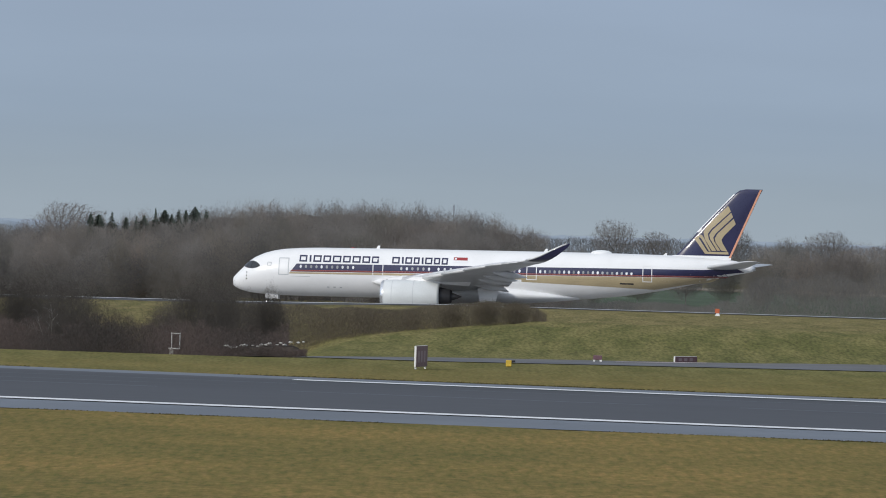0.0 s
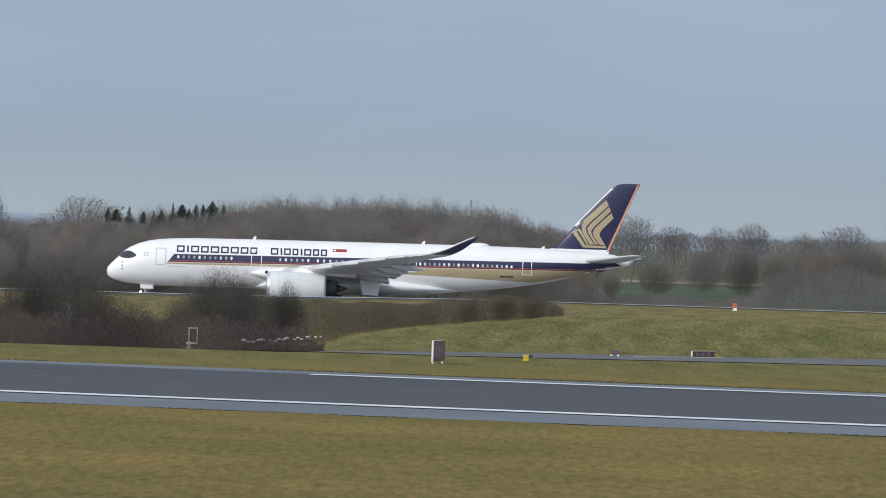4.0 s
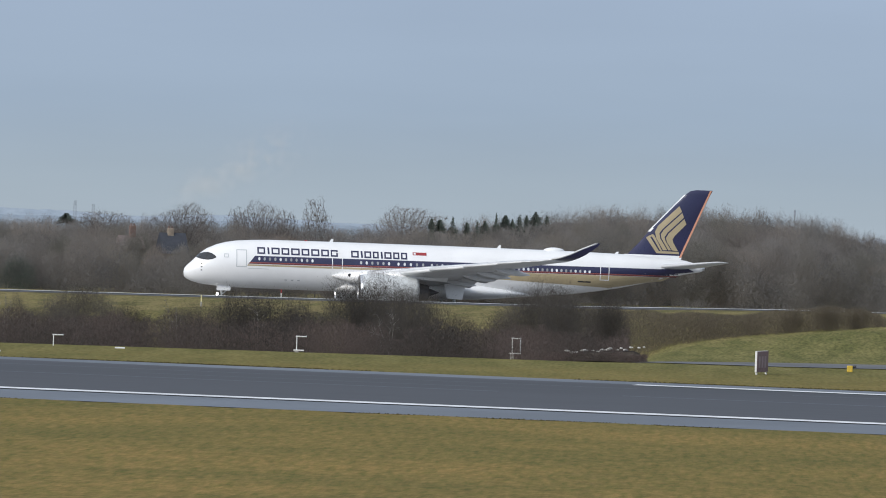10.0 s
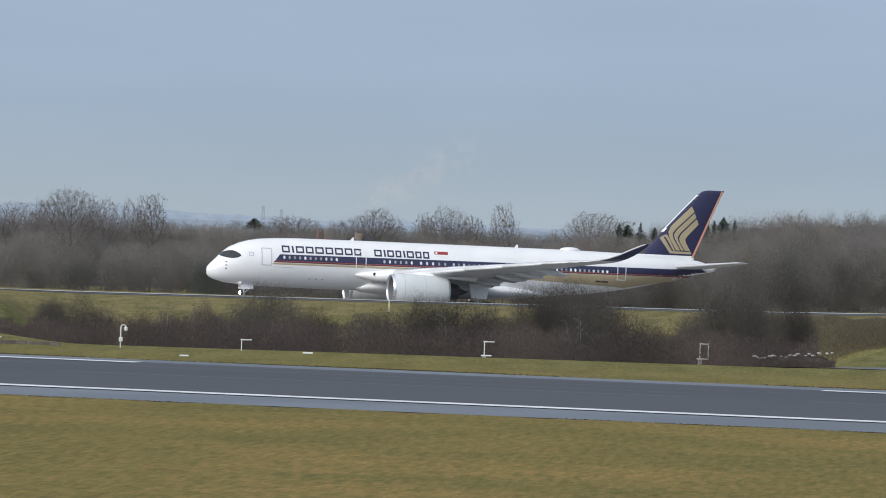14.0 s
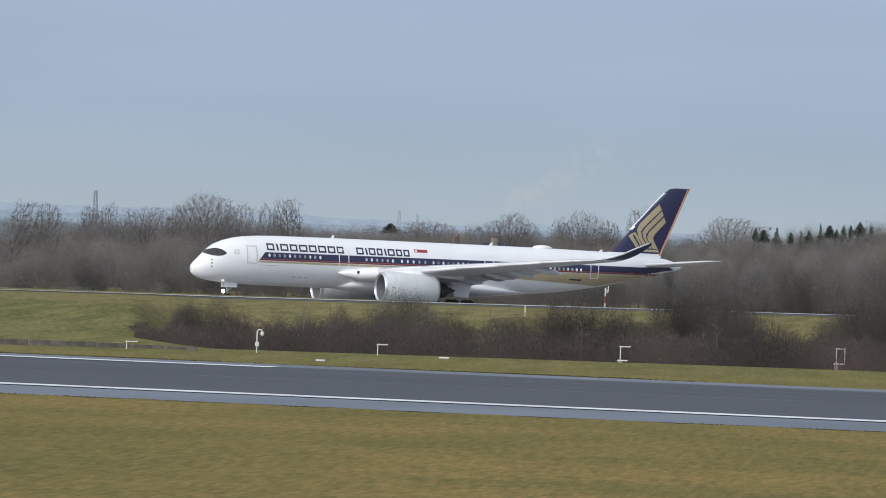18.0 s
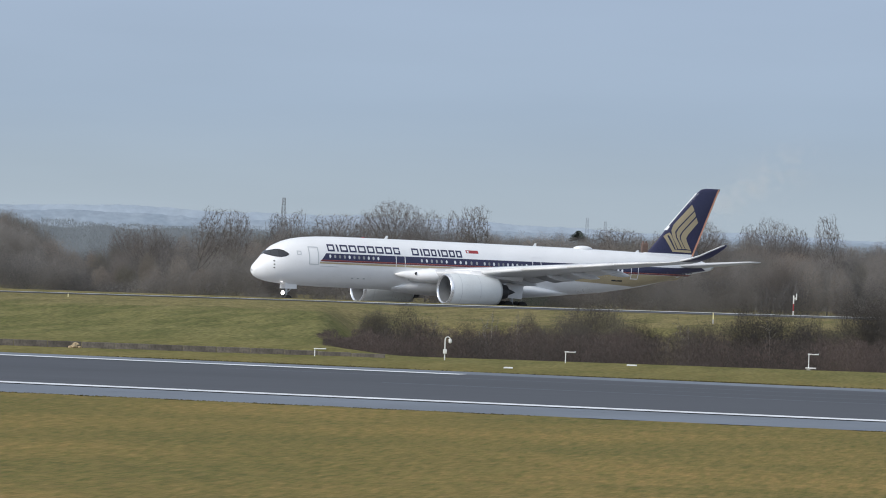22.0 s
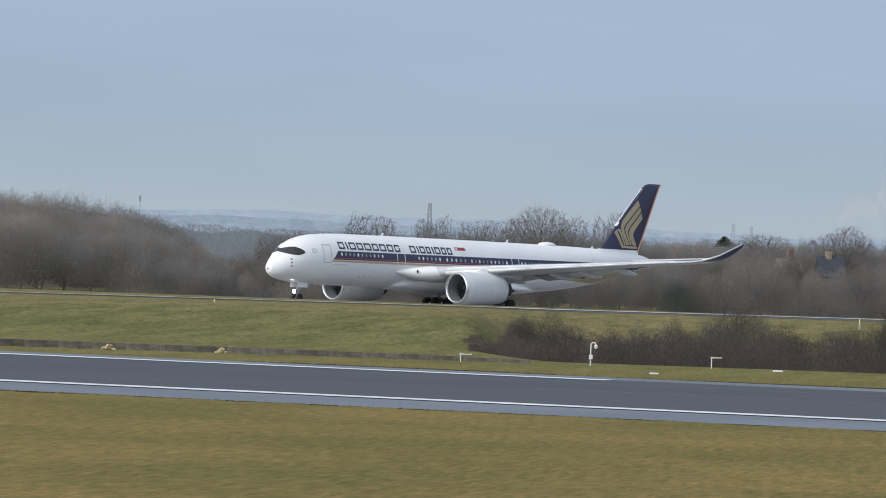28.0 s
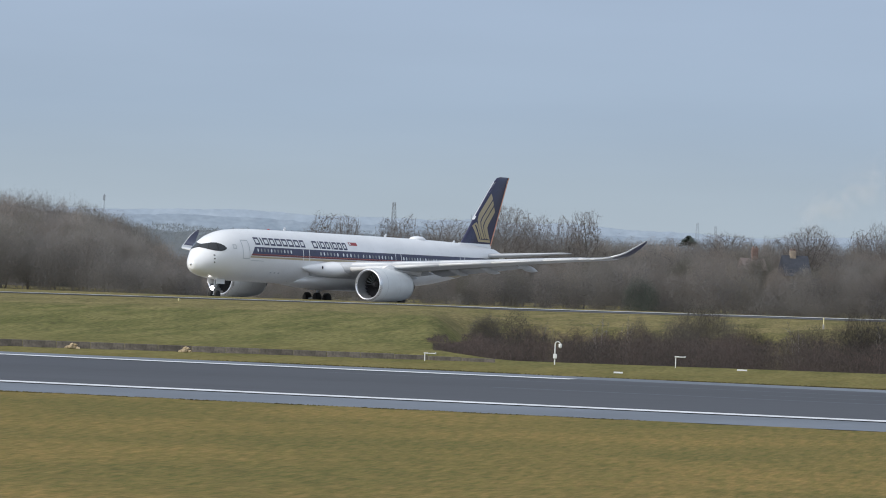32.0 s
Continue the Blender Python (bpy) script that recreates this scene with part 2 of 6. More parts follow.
def polar(azs, ds, fz):
    bm = bmesh.new()
    rows = [[bm.verts.new(bearing(a, d, fz(a, d))) for a in azs] for d in ds]
    for r0, r1 in zip(rows, rows[1:]):
        for i in range(len(azs) - 1):
            bm.faces.new((r0[i], r0[i + 1], r1[i + 1], r1[i]))
    bmesh.ops.recalc_face_normals(bm, faces=bm.faces)
    if bm.faces[:][0].normal.z < 0:
        bmesh.ops.reverse_faces(bm, faces=bm.faces)
    return bm


def grass_material():
    """Mown dry grass near the runway, greener rough grass on the banks beyond, their shading tinted in."""
    m = mat("winter_grass", (0.216, 0.160, 0.061), 0.9, vary=0.24, scale=0.07, fine=2.2, bump=0.5, other=(0.147, 0.126, 0.047), spec=0.05)
    nt = m.node_tree
    n, l = nt.nodes.new, nt.links.new
    b = nt.nodes["Principled BSDF"]
    dry = b.inputs["Base Color"].links[0].from_socket
    co = n("ShaderNodeTexCoord")
    bank = n("ShaderNodeMapping")
    bank.inputs["Scale"].default_value = (1.0, 0.13, 1.0)
    l(co.outputs["Object"], bank.inputs[0])
    patch, streak = n("ShaderNodeTexNoise"), n("ShaderNodeTexNoise")
    for q, sc, det in ((patch, 0.55, 10), (streak, 4.5, 8)):
        q.inputs["Scale"].default_value, q.inputs["Detail"].default_value = sc, det
        l(bank.outputs[0], q.inputs["Vector"])
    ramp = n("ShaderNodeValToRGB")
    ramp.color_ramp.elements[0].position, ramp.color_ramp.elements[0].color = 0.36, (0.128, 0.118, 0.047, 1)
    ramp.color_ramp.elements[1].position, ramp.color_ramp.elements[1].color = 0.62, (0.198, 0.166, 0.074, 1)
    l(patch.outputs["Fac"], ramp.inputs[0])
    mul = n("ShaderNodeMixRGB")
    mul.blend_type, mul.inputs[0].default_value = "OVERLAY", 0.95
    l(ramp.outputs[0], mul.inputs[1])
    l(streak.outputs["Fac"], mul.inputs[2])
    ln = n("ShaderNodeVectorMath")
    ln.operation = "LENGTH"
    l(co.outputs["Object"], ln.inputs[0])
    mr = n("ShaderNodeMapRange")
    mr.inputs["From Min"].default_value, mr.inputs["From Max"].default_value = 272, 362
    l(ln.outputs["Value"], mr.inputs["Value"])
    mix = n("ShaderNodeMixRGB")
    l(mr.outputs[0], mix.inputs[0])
    # drifts of greener and paler turf in the mown grass
    drift, dmap = n("ShaderNodeTexNoise"), n("ShaderNodeMapping")
    dmap.inputs["Scale"].default_value = (3.6, 0.45, 1)
    l(co.outputs["Object"], dmap.inputs[0])
    l(dmap.outputs[0], drift.inputs["Vector"])
    drift.inputs["Scale"].default_value, drift.inputs["Detail"].default_value, drift.inputs["Roughness"].default_value = 0.9, 9, 0.74
    dr = n("ShaderNodeValToRGB")
    dr.color_ramp.elements[0].position, dr.color_ramp.elements[0].color = 0.34, (0.31, 0.38, 0.29, 1)
    dr.color_ramp.elements[1].position, dr.color_ramp.elements[1].color = 0.66, (0.68, 0.60, 0.58, 1)
    l(drift.outputs["Fac"], dr.inputs[0])
    turf = n("ShaderNodeMixRGB")
    turf.blend_type, turf.inputs[0].default_value = "OVERLAY", 1.0
    l(dry, turf.inputs[1])
    l(dr.outputs[0], turf.inputs[2])
    l(turf.outputs[0], mix.inputs[1])
    # nearer bank face tinted: greener rough grass plus painted-in shading, the top paler
    tint_range, wob = n("ShaderNodeMapRange"), n("ShaderNodeMath")
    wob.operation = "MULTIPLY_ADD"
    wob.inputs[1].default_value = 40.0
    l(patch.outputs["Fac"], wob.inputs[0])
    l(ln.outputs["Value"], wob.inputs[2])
    tint_range.inputs["From Min"].default_value, tint_range.inputs["From Max"].default_value = 425, 462
    l(wob.outputs[0], tint_range.inputs["Value"])
    face_tint, sward = n("ShaderNodeMixRGB"), n("ShaderNodeMixRGB")
    face_tint.inputs[1].default_value, face_tint.inputs[2].default_value = (0.87, 0.95, 0.80, 1), (1.06, 1.04, 1.02, 1)
    l(tint_range.outputs[0], face_tint.inputs[0])
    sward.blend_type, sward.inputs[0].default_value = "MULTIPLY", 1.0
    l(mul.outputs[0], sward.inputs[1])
    l(face_tint.outputs[0], sward.inputs[2])
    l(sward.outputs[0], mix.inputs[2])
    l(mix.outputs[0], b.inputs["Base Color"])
    return m


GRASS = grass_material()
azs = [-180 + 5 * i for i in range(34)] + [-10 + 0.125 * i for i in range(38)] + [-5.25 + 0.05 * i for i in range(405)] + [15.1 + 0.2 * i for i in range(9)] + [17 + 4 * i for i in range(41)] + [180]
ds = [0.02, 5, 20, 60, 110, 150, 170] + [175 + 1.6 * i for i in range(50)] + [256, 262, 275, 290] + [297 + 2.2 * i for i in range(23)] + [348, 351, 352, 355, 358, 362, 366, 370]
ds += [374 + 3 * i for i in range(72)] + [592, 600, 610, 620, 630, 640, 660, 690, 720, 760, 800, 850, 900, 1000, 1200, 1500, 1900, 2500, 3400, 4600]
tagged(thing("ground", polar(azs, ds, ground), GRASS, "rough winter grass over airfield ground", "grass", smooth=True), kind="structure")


def band(name, v0, v1, z, m, label, u0=-900, u1=1100, category="runway"):
    bm = bmesh.new()
    n = 60
    loft(bm, [[uv(u0 + (u1 - u0) * i / n, v0, z), uv(u0 + (u1 - u0) * i / n, v1, z)] for i in range(n + 1)], closed=False)
    if bm.faces[:][0].normal.z < 0:
        bmesh.ops.reverse_faces(bm, faces=bm.faces)
    return tagged(thing(name, bm, m, label, category), kind="structure")


band("runway", 244.0, 291.4, 0.03, ASPH, "damp dark grey asphalt runway")
band("tyre_marks", 270.0, 288.6, 0.034, mat("strip_asphalt", (0.037, 0.039, 0.047), 0.6, vary=0.28, scale=0.05, fine=1.0, spec=0.38, stretch=(0.12, 1, 1)), "slightly darker strip of asphalt", category="marking")
band("runway_shoulder", 232.6, 244.0, 0.025, SHOUL, "pale bluish-grey paved runway shoulder")
band("runway_shoulder", 291.4, 296.5, 0.025, SHOUL, "pale bluish-grey paved runway shoulder")
band("runway_edge_line", 244.2, 246.2, 0.06, LINEP, "white painted runway edge line", category="marking")
band("runway_edge_line", 289.2, 290.9, 0.06, LINEP, "white painted runway edge line", -900, 61.5, "marking")
band("runway_edge_line", 289.2, 290.9, 0.06, LINEP, "white painted runway edge line", 98.5, 1100, "marking")


# ---- the airliner ----
# Fuselage stations: metres behind the nose, bottom, top, half width.
HULL = ((0.0, 3.84, 3.84, 0.01), (0.1, 3.33, 4.36, 0.5), (0.4, 3.05, 4.72, 0.82), (1.0, 2.78, 5.3, 1.28), (2.0, 2.52, 6.32, 1.86), (2.8, 2.42, 6.92, 2.2),
        (4.0, 2.32, 7.46, 2.52), (5.2, 2.24, 7.8, 2.72), (6.5, 2.19, 8.02, 2.86), (8.5, 2.16, 8.18, 2.96), (11, 2.15, 8.27, 2.98), (20, 2.15, 8.33, 2.98), (34, 2.15, 8.36, 2.98),
        (41, 2.28, 8.36, 2.98), (45, 2.55, 8.36, 2.96), (49, 2.95, 8.33, 2.86), (52, 3.4, 8.29, 2.7), (55, 3.92, 8.24, 2.42), (58, 4.6, 8.15, 2.0), (61, 5.4, 8.0, 1.42), (63.5, 5.98, 7.7, 0.86), (65.2, 6.3, 7.25, 0.42), (65.6, 6.42, 7.1, 0.3))


def hull_yz(x, ang):
    zb, zt, w = lerp(x, HULL, 1), lerp(x, HULL, 2), lerp(x, HULL, 3)
    return w * math.cos(ang), (zb + zt) / 2 + (zt - zb) / 2 * math.sin(ang)


def on_hull(x, z, side=1, out=0.015):
    """The point of the hull's skin at that station and height, a little proud of it."""
    zb, zt, w = lerp(x, HULL, 1), lerp(x, HULL, 2), lerp(x, HULL, 3)
    s = max(-0.999, min(0.999, (z - (zb + zt) / 2) / ((zt - zb) / 2)))
    c = math.sqrt(1 - s * s)
    return Vector((-x, side * (w * c + out * c), z + out * s))


def decal(bm, corners, side=1, out=0.015, nx=1, nz=1):
    """A patch of the hull's skin: corners (x, z) front bottom, back bottom, back top, front top."""
    (ax, az), (bx, bz), (cx, cz), (dx, dz) = corners
    g = []
    for j in range(nz + 1):
        fj = j / nz
        row = []
        for i in range(nx + 1):
            fi = i / nx
            x = (ax + (bx - ax) * fi) * (1 - fj) + (dx + (cx - dx) * fi) * fj
            z = (az + (bz - az) * fi) * (1 - fj) + (dz + (cz - dz) * fi) * fj
            row.append(bm.verts.new(on_hull(x, z, side, out)))
        g.append(row)
    for r0, r1 in zip(g, g[1:]):
        for i in range(nx):
            f = (r0[i], r0[i + 1], r1[i + 1], r1[i])
            bm.faces.new(f if side < 0 else f[::-1])
    return bm


def ring_decal(bm, x0, x1, z0, z1, t, side=1, out=0.02):
    for a, b, c, d in ((x0, x1, z0, z0 + t), (x0, x1, z1 - t, z1), (x0, x0 + t, z0 + t, z1 - t), (x1 - t, x1, z0 + t, z1 - t)):
        decal(bm, ((a, c), (b, c), (b, d), (a, d)), side, out, 4 if b - a > 3 * t else 1, 8 if d - c > 3 * t else 1)
    return bm


def airfoil(x_le, chord, y, z, thick, n=9, twist=0.0):
    """A wing section in the XZ plane as a closed ring."""
    up, dn = [], []
    for i in range(n + 1):
        c = 0.5 - 0.5 * math.cos(math.pi * i / n)
        t = 5 * thick * (0.2969 * math.sqrt(c) - 0.126 * c - 0.3516 * c * c + 0.2843 * c ** 3 - 0.1015 * c ** 4)
        dz = -twist * c * chord
        up.append((-(x_le + c * chord), y, z + (t * 1.1 + 0.015) * chord + dz))
        dn.append((-(x_le + c * chord), y, z - (t * 0.9 - 0.0) * chord + dz))
    return up + dn[-2:0:-1]


# Wing stations: span, leading edge, chord, height, thickness.
WSTA = ((2.0, 19.6, 14.6, 3.75, 0.135), (3.0, 20.3, 13.6, 3.85, 0.13), (6.5, 22.8, 11.4, 4.25, 0.115), (10.5, 25.5, 9.3, 4.65, 0.105), (15, 28.6, 7.6, 5.1, 0.1), (20, 32.0, 6.1, 5.55, 0.095), (25, 35.4, 4.8, 6.02, 0.09),
        (28.3, 37.8, 3.95, 6.3, 0.085), (29.3, 38.8, 3.4, 6.36, 0.08), (30.2, 40.0, 3.0, 6.48, 0.075), (30.8, 41.0, 2.65, 6.68, 0.075))
TIP = ((30.8, 41.0, 2.65, 6.68), (31.3, 42.05, 2.3, 6.98), (31.7, 43.0, 2.0, 7.35), (32.05, 44.2, 1.6, 7.95), (32.25, 45.2, 1.15, 8.4), (32.36, 46.1, 0.55, 8.78))


def lifting(side, sta, cut=None):
    bm = bmesh.new()
    loft(bm, [airfoil(x, c, side * y, z, t, twist=0.02) for y, x, c, z, t in sta])
    return bm


def build_airliner():
    jet = new("airliner")
    tagged(jet, "white wide-body twin-engine airliner with navy, orange and gold stripes taxiing", "airplane")
    bm = bmesh.new()
    xs = [h[0] for h in HULL]
    xs = sorted(set(xs + [0.05, 0.2, 0.7, 1.5, 2.4, 3.4] + [8.5 + i for i in range(1, 55)]))
    n = 40
    loft(bm, [[(-x, *hull_yz(x, 2 * math.pi * i / n)) for i in range(n)] for x in xs])
    hull = part("fuselage", bm, WHITE, jet, "glossy white fuselage", True)
    # belly fairing
    bm = bmesh.new()
    rings = []
    for x, w, zb, zt in ((18.5, 1.0, 2.3, 2.5), (20, 2.3, 1.95, 3.4), (22.5, 3.1, 1.75, 4.1), (26, 3.35, 1.65, 4.3), (33, 3.4, 1.65, 4.2), (37, 3.25, 1.8, 3.9), (40.5, 2.5, 2.1, 3.4), (44, 1.0, 2.45, 2.9)):
        rings.append([(-x, w * math.cos(2 * math.pi * i / 24), (zb + zt) / 2 + (zt - zb) / 2 * math.sin(2 * math.pi * i / 24)) for i in range(24)])
    part("belly_fairing", loft(bm, rings), WHITE, hull, "white belly fairing", True)
    for s in (1, -1):
        # stripes
        bm = bmesh.new()
        decal(bm, ((7.95, 5.36), (62.6, 5.72), (62.0, 6.5), (8.55, 6.16)), s, 0.015, 80, 4)
        part("navy_stripe", bm, NAVY, hull, "navy window stripe")
        bm = bmesh.new()
        decal(bm, ((7.74, 5.15), (62.2, 5.52), (62.4, 5.63), (7.86, 5.30)), s, 0.018, 80, 2)
        part("red_stripe", bm, STRIPE, hull, "dark maroon stripe")
        bm = bmesh.new()
        decal(bm, ((7.86, 5.30), (62.4, 5.64), (62.6, 5.71), (7.92, 5.36)), s, 0.019, 80, 1)
        part("red_pinstripe", bm, PIN, hull, "thin dull red pinstripe")
        bm = bmesh.new()
        decal(bm, ((58.5, 5.55), (64.6, 6.32), (63.6, 6.72), (58.5, 6.42)), s, 0.017, 14, 3)
        part("navy_tail_patch", bm, NAVY, hull, "navy patch under the tail")
        bm = bmesh.new()
        decal(bm, ((7.62, 4.9), (60.5, 5.02), (61.5, 5.48), (7.7, 5.08)), s, 0.016, 80, 2)
        decal(bm, ((26, 4.86), (57.5, 4.62), (60.5, 5.02), (26, 4.93)), s, 0.016, 60, 2)
        decal(bm, ((37, 4.5), (53.5, 3.9), (57.5, 4.62), (37, 4.82)), s, 0.0165, 40, 3)
        part("gold_stripe", bm, GOLD, hull, "broad gold stripe")
        # cabin windows
        w0 = bmesh.new()
        rim = [w0.verts.new(on_hull(9.14 + 0.15 * math.cos(0.785 * i + 0.39), 5.81 + 0.215 * math.sin(0.785 * i + 0.39), s, 0.03)) for i in range(8)]
        w0.faces.new(rim if s < 0 else rim[::-1])
        first = mesh("cabin_window", w0, PANEW)
        spans = ((8.95, 15.6, 11), (21.7, 25.2, 6), (26.4, 29.5, 5), (30.6, 36.6, 10), (39.2, 50.6, 20))
        for a, b, m in spans:
            for i in range(m):
                x = a + (b - a) * i / (m - 1)
                w = new("cabin_window", first)
                w.parent = hull
                dy = on_hull(x, 5.81, s, 0).y - on_hull(9.0, 5.81, s, 0).y
                w.matrix_basis = Matrix.Translation((-(x - 9.0), dy, 0.0))
        # doors
        for x0, x1, z0, z1 in ((6.25, 7.55, 4.72, 6.88), (18.2, 19.55, 4.75, 7.0), (37.6, 38.9, 4.75, 7.0), (52.1, 53.3, 4.8, 6.85)):
            part("cabin_door", ring_decal(bmesh.new(), x0, x1, z0, z1, 0.1, s), GREYP if x0 < 10 else WHITE, hull, "outlined cabin door")
        # airline lettering stands as plain open blocks and bars
        for a, b, widths in ((8.85, 19.15, (1, 0.34, 1.05, 1, 1.1, 1, 1.05, 1, 0.9)), (20.6, 27.85, (1.1, 0.34, 1, 0.85, 0.34, 1.05, 0.9, 0.9))):
            unit = (b - a) / (sum(widths) + 0.24 * len(widths))
            x0 = a
            for w in widths:
                x1 = x0 + unit * w
                if w < 0.5:
                    block = decal(bmesh.new(), ((x0 + 0.1, 6.42), (x0 + 0.32, 6.42), (x0 + 0.26, 7.26), (x0 + 0.04, 7.26)), s, 0.022, 1, 6)
                else:
                    block = ring_decal(bmesh.new(), x0, x1, 6.42, 7.26, 0.19, s, 0.022)
                part("name_block", block, NAVY, hull, "dark navy block")
                x0 = x1 + unit * 0.24
        bm = bmesh.new()
        decal(bm, ((28.35, 6.99), (30.1, 6.99), (30.1, 7.36), (28.35, 7.36)), s, 0.02, 2, 4)
        flag = part("flag", bm, RED, hull, "small red over white flag")
        bm = bmesh.new()
        decal(bm, ((28.35, 6.72), (30.1, 6.72), (30.1, 6.985), (28.35, 6.985)), s, 0.02, 2, 2)
        part("flag_band", bm, WHITE, flag, "white lower half")
        bm = bmesh.new()
        decal(bm, ((28.48, 7.08), (28.74, 7.08), (28.74, 7.27), (28.48, 7.27)), s, 0.03, 2, 2)
        part("flag_mark", bm, WHITE, flag, "small white mark")
        bm = bmesh.new()
        decal(bm, ((49.3, 4.46), (51.0, 4.44), (51.0, 4.62), (49.3, 4.64)), s, 0.025)
        part("registration_bar", bm, DARK, hull, "small dark bar")
        bm = bmesh.new()
        decal(bm, ((7.75, 4.55), (10.3, 4.55), (10.3, 4.61), (7.75, 4.61)), s, 0.02)
        part("small_text_bar", bm, GREYP, hull)
        for x in (12.4, 13.2, 14.0):
            part("static_port", decal(bmesh.new(), ((x, 3.25), (x + 0.3, 3.25), (x + 0.3, 3.38), (x, 3.38)), s, 0.02), GREYP, hull)
        bm = bmesh.new()
        ring_decal(bm, 4.75, 5.3, 5.82, 6.3, 0.09, s)
        part("emblem", bm, GREYP, hull)
        for z in (4.1, 4.5, 4.9):
            part("probe", decal(bmesh.new(), ((1.95, z), (2.13, z), (2.13, z + 0.13), (1.95, z + 0.13)), s, 0.02), DARK, hull)
    # flight deck windows: a dark mask wrapped round the nose, six panes in it
    def nose_pt(turn, z, out=0.025):
        """The skin at that height in the direction turn (degrees from straight ahead), seen from inside the flight deck."""
        c, q = math.cos(radians(turn)), math.sin(radians(turn))
        rr = 0.2
        while rr < 3.4:
            x, y = 3.2 - rr * c, rr * q
            w, zb, zt = lerp(x, HULL, 3), lerp(x, HULL, 1), lerp(x, HULL, 2)
            if x < 0.3 or (y / w) ** 2 + ((z - (zb + zt) / 2) / ((zt - zb) / 2)) ** 2 > 1:
                break
            rr += 0.012
        rr += out
        return (-(3.2 - rr * c), rr * q, z + out * 0.3)
    LOW = ((0, 5.84), (30, 5.68), (60, 5.5), (80, 5.46), (95, 5.56), (104, 5.78))
    TOP = ((0, 6.22), (30, 6.32), (55, 6.42), (76, 6.43), (92, 6.3), (100, 6.1), (104, 5.9))
    for s in (1, -1):
        for name, t0, t1, inset, out, m in (("window_mask", 0.0, 104.0, 0.0, 0.02, BLACKP), ("flight_deck_pane", 3.0, 38.0, 0.07, 0.035, GLASS), ("flight_deck_pane", 41.0, 72.0, 0.07, 0.035, GLASS), ("flight_deck_pane", 75.0, 98.0, 0.08, 0.035, GLASS)):
            bm = bmesh.new()
            k = max(4, int((t1 - t0) / 4))
            rows = []
            for i in range(k + 1):
                t = t0 + (t1 - t0) * i / k
                lo, hi = lerp(t, LOW) + inset, lerp(t, TOP) - inset
                rows.append([nose_pt(s * t, lo + (hi - lo) * j / 4, out) for j in range(5)])
            loft(bm, rows, closed=False)
            part(name, bm, m, hull, "black mask round the flight deck windows" if inset == 0 else "dark flight deck pane", True)
    # roof fittings
    for x, h in ((18.1, 0.42), (39.3, 0.42), (54.3, 0.3)):
        bm = bmesh.new()
        z = lerp(x, HULL, 2) - 0.05
        loft(bm, [[(-x, -0.03, z), (-x - 0.5, -0.03, z), (-x - 0.5, 0.03, z), (-x, 0.03, z)], [(-x - 0.3, -0.015, z + h), (-x - 0.55, -0.015, z + h), (-x - 0.55, 0.015, z + h), (-x - 0.3, 0.015, z + h)]])
        part("blade_antenna", bm, WHITE, hull)
    bm = bmesh.new()
    bmesh.ops.create_uvsphere(bm, u_segments=20, v_segments=12, radius=1, matrix=Matrix.Translation((-46.6, 0, 8.3)) @ Matrix.Diagonal((1.35, 0.85, 0.42, 1)))
    part("satcom_radome", bm, WHITE, hull, "low white antenna radome", True)
    bm = bmesh.new()
    bmesh.ops.create_uvsphere(bm, u_segments=12, v_segments=8, radius=1, matrix=Matrix.Translation((-15.2, 0, 8.3)) @ Matrix.Diagonal((0.2, 0.13, 0.12, 1)))
    part("beacon", bm, RED, hull, "red beacon lens", True)
    # tail cone end
    bm = bmesh.new()
    turned(bm, ((-65.55, 0.32), (-65.9, 0.26), (-65.85, 0.2), (-65.3, 0.18)), 16, centre=(0, 0, 6.76))
    part("exhaust_outlet", bm, METAL, hull, "", True)
    for s in (1, -1):
        wing = part("wing", lifting(s, WSTA), WING, jet, "grey swept wing", True)
        part("winglet", lifting(s, [(y, x, c, z, 0.075) for y, x, c, z in TIP]), NAVY, wing, "upswept navy wingtip", True)
        # bright leading edge
        bm = bmesh.new()
        for a, b in zip(WSTA[2:], WSTA[3:]):
            r = []
            for y, x, c, z, t in (a, b):
                r.append([(-(x - 0.03), s * y, z + 0.02 * c * 0), (-(x + 0.03 * c), s * y, z + 0.42 * t * c), (-(x + 0.11 * c), s * y, z + 0.62 * t * c + 0.02), (-(x + 0.05 * c), s * y, z - 0.36 * t * c), (-(x + 0.01 * c), s * y, z - 0.2 * t * c)])
            loft(bm, r, True, True)
        part("slat", bm, WHITE, wing, "bright leading-edge slat", True)
        bm = bmesh.new()
        rings = []
        for x, yc, zc, ry, rz in ((18.2, 2.85, 4.05, 0.05, 0.05), (19.2, 3.1, 4.05, 0.45, 0.4), (20.6, 3.6, 4.0, 1.0, 0.7), (22.2, 4.2, 4.05, 1.6, 0.9), (24.5, 4.3, 4.1, 1.7, 0.9)):
            rings.append([(-x, s * yc + ry * math.cos(2 * math.pi * i / 20), zc + rz * math.sin(2 * math.pi * i / 20)) for i in range(20)])
        root = part("root_fairing", loft(bm, rings), WHITE, wing, "white wing root fairing", True)
        bm = bmesh.new()
        bmesh.ops.create_uvsphere(bm, u_segments=12, v_segments=8, radius=1, matrix=Matrix.Translation((-20.3, s * 4.32, 4.2)) @ Matrix.Rotation(s * 0.6, 4, "Z") @ Matrix.Diagonal((0.34, 0.1, 0.2, 1)))
        part("landing_light", bm, DARK, root, "dark landing light glass", True)
        bm = bmesh.new()
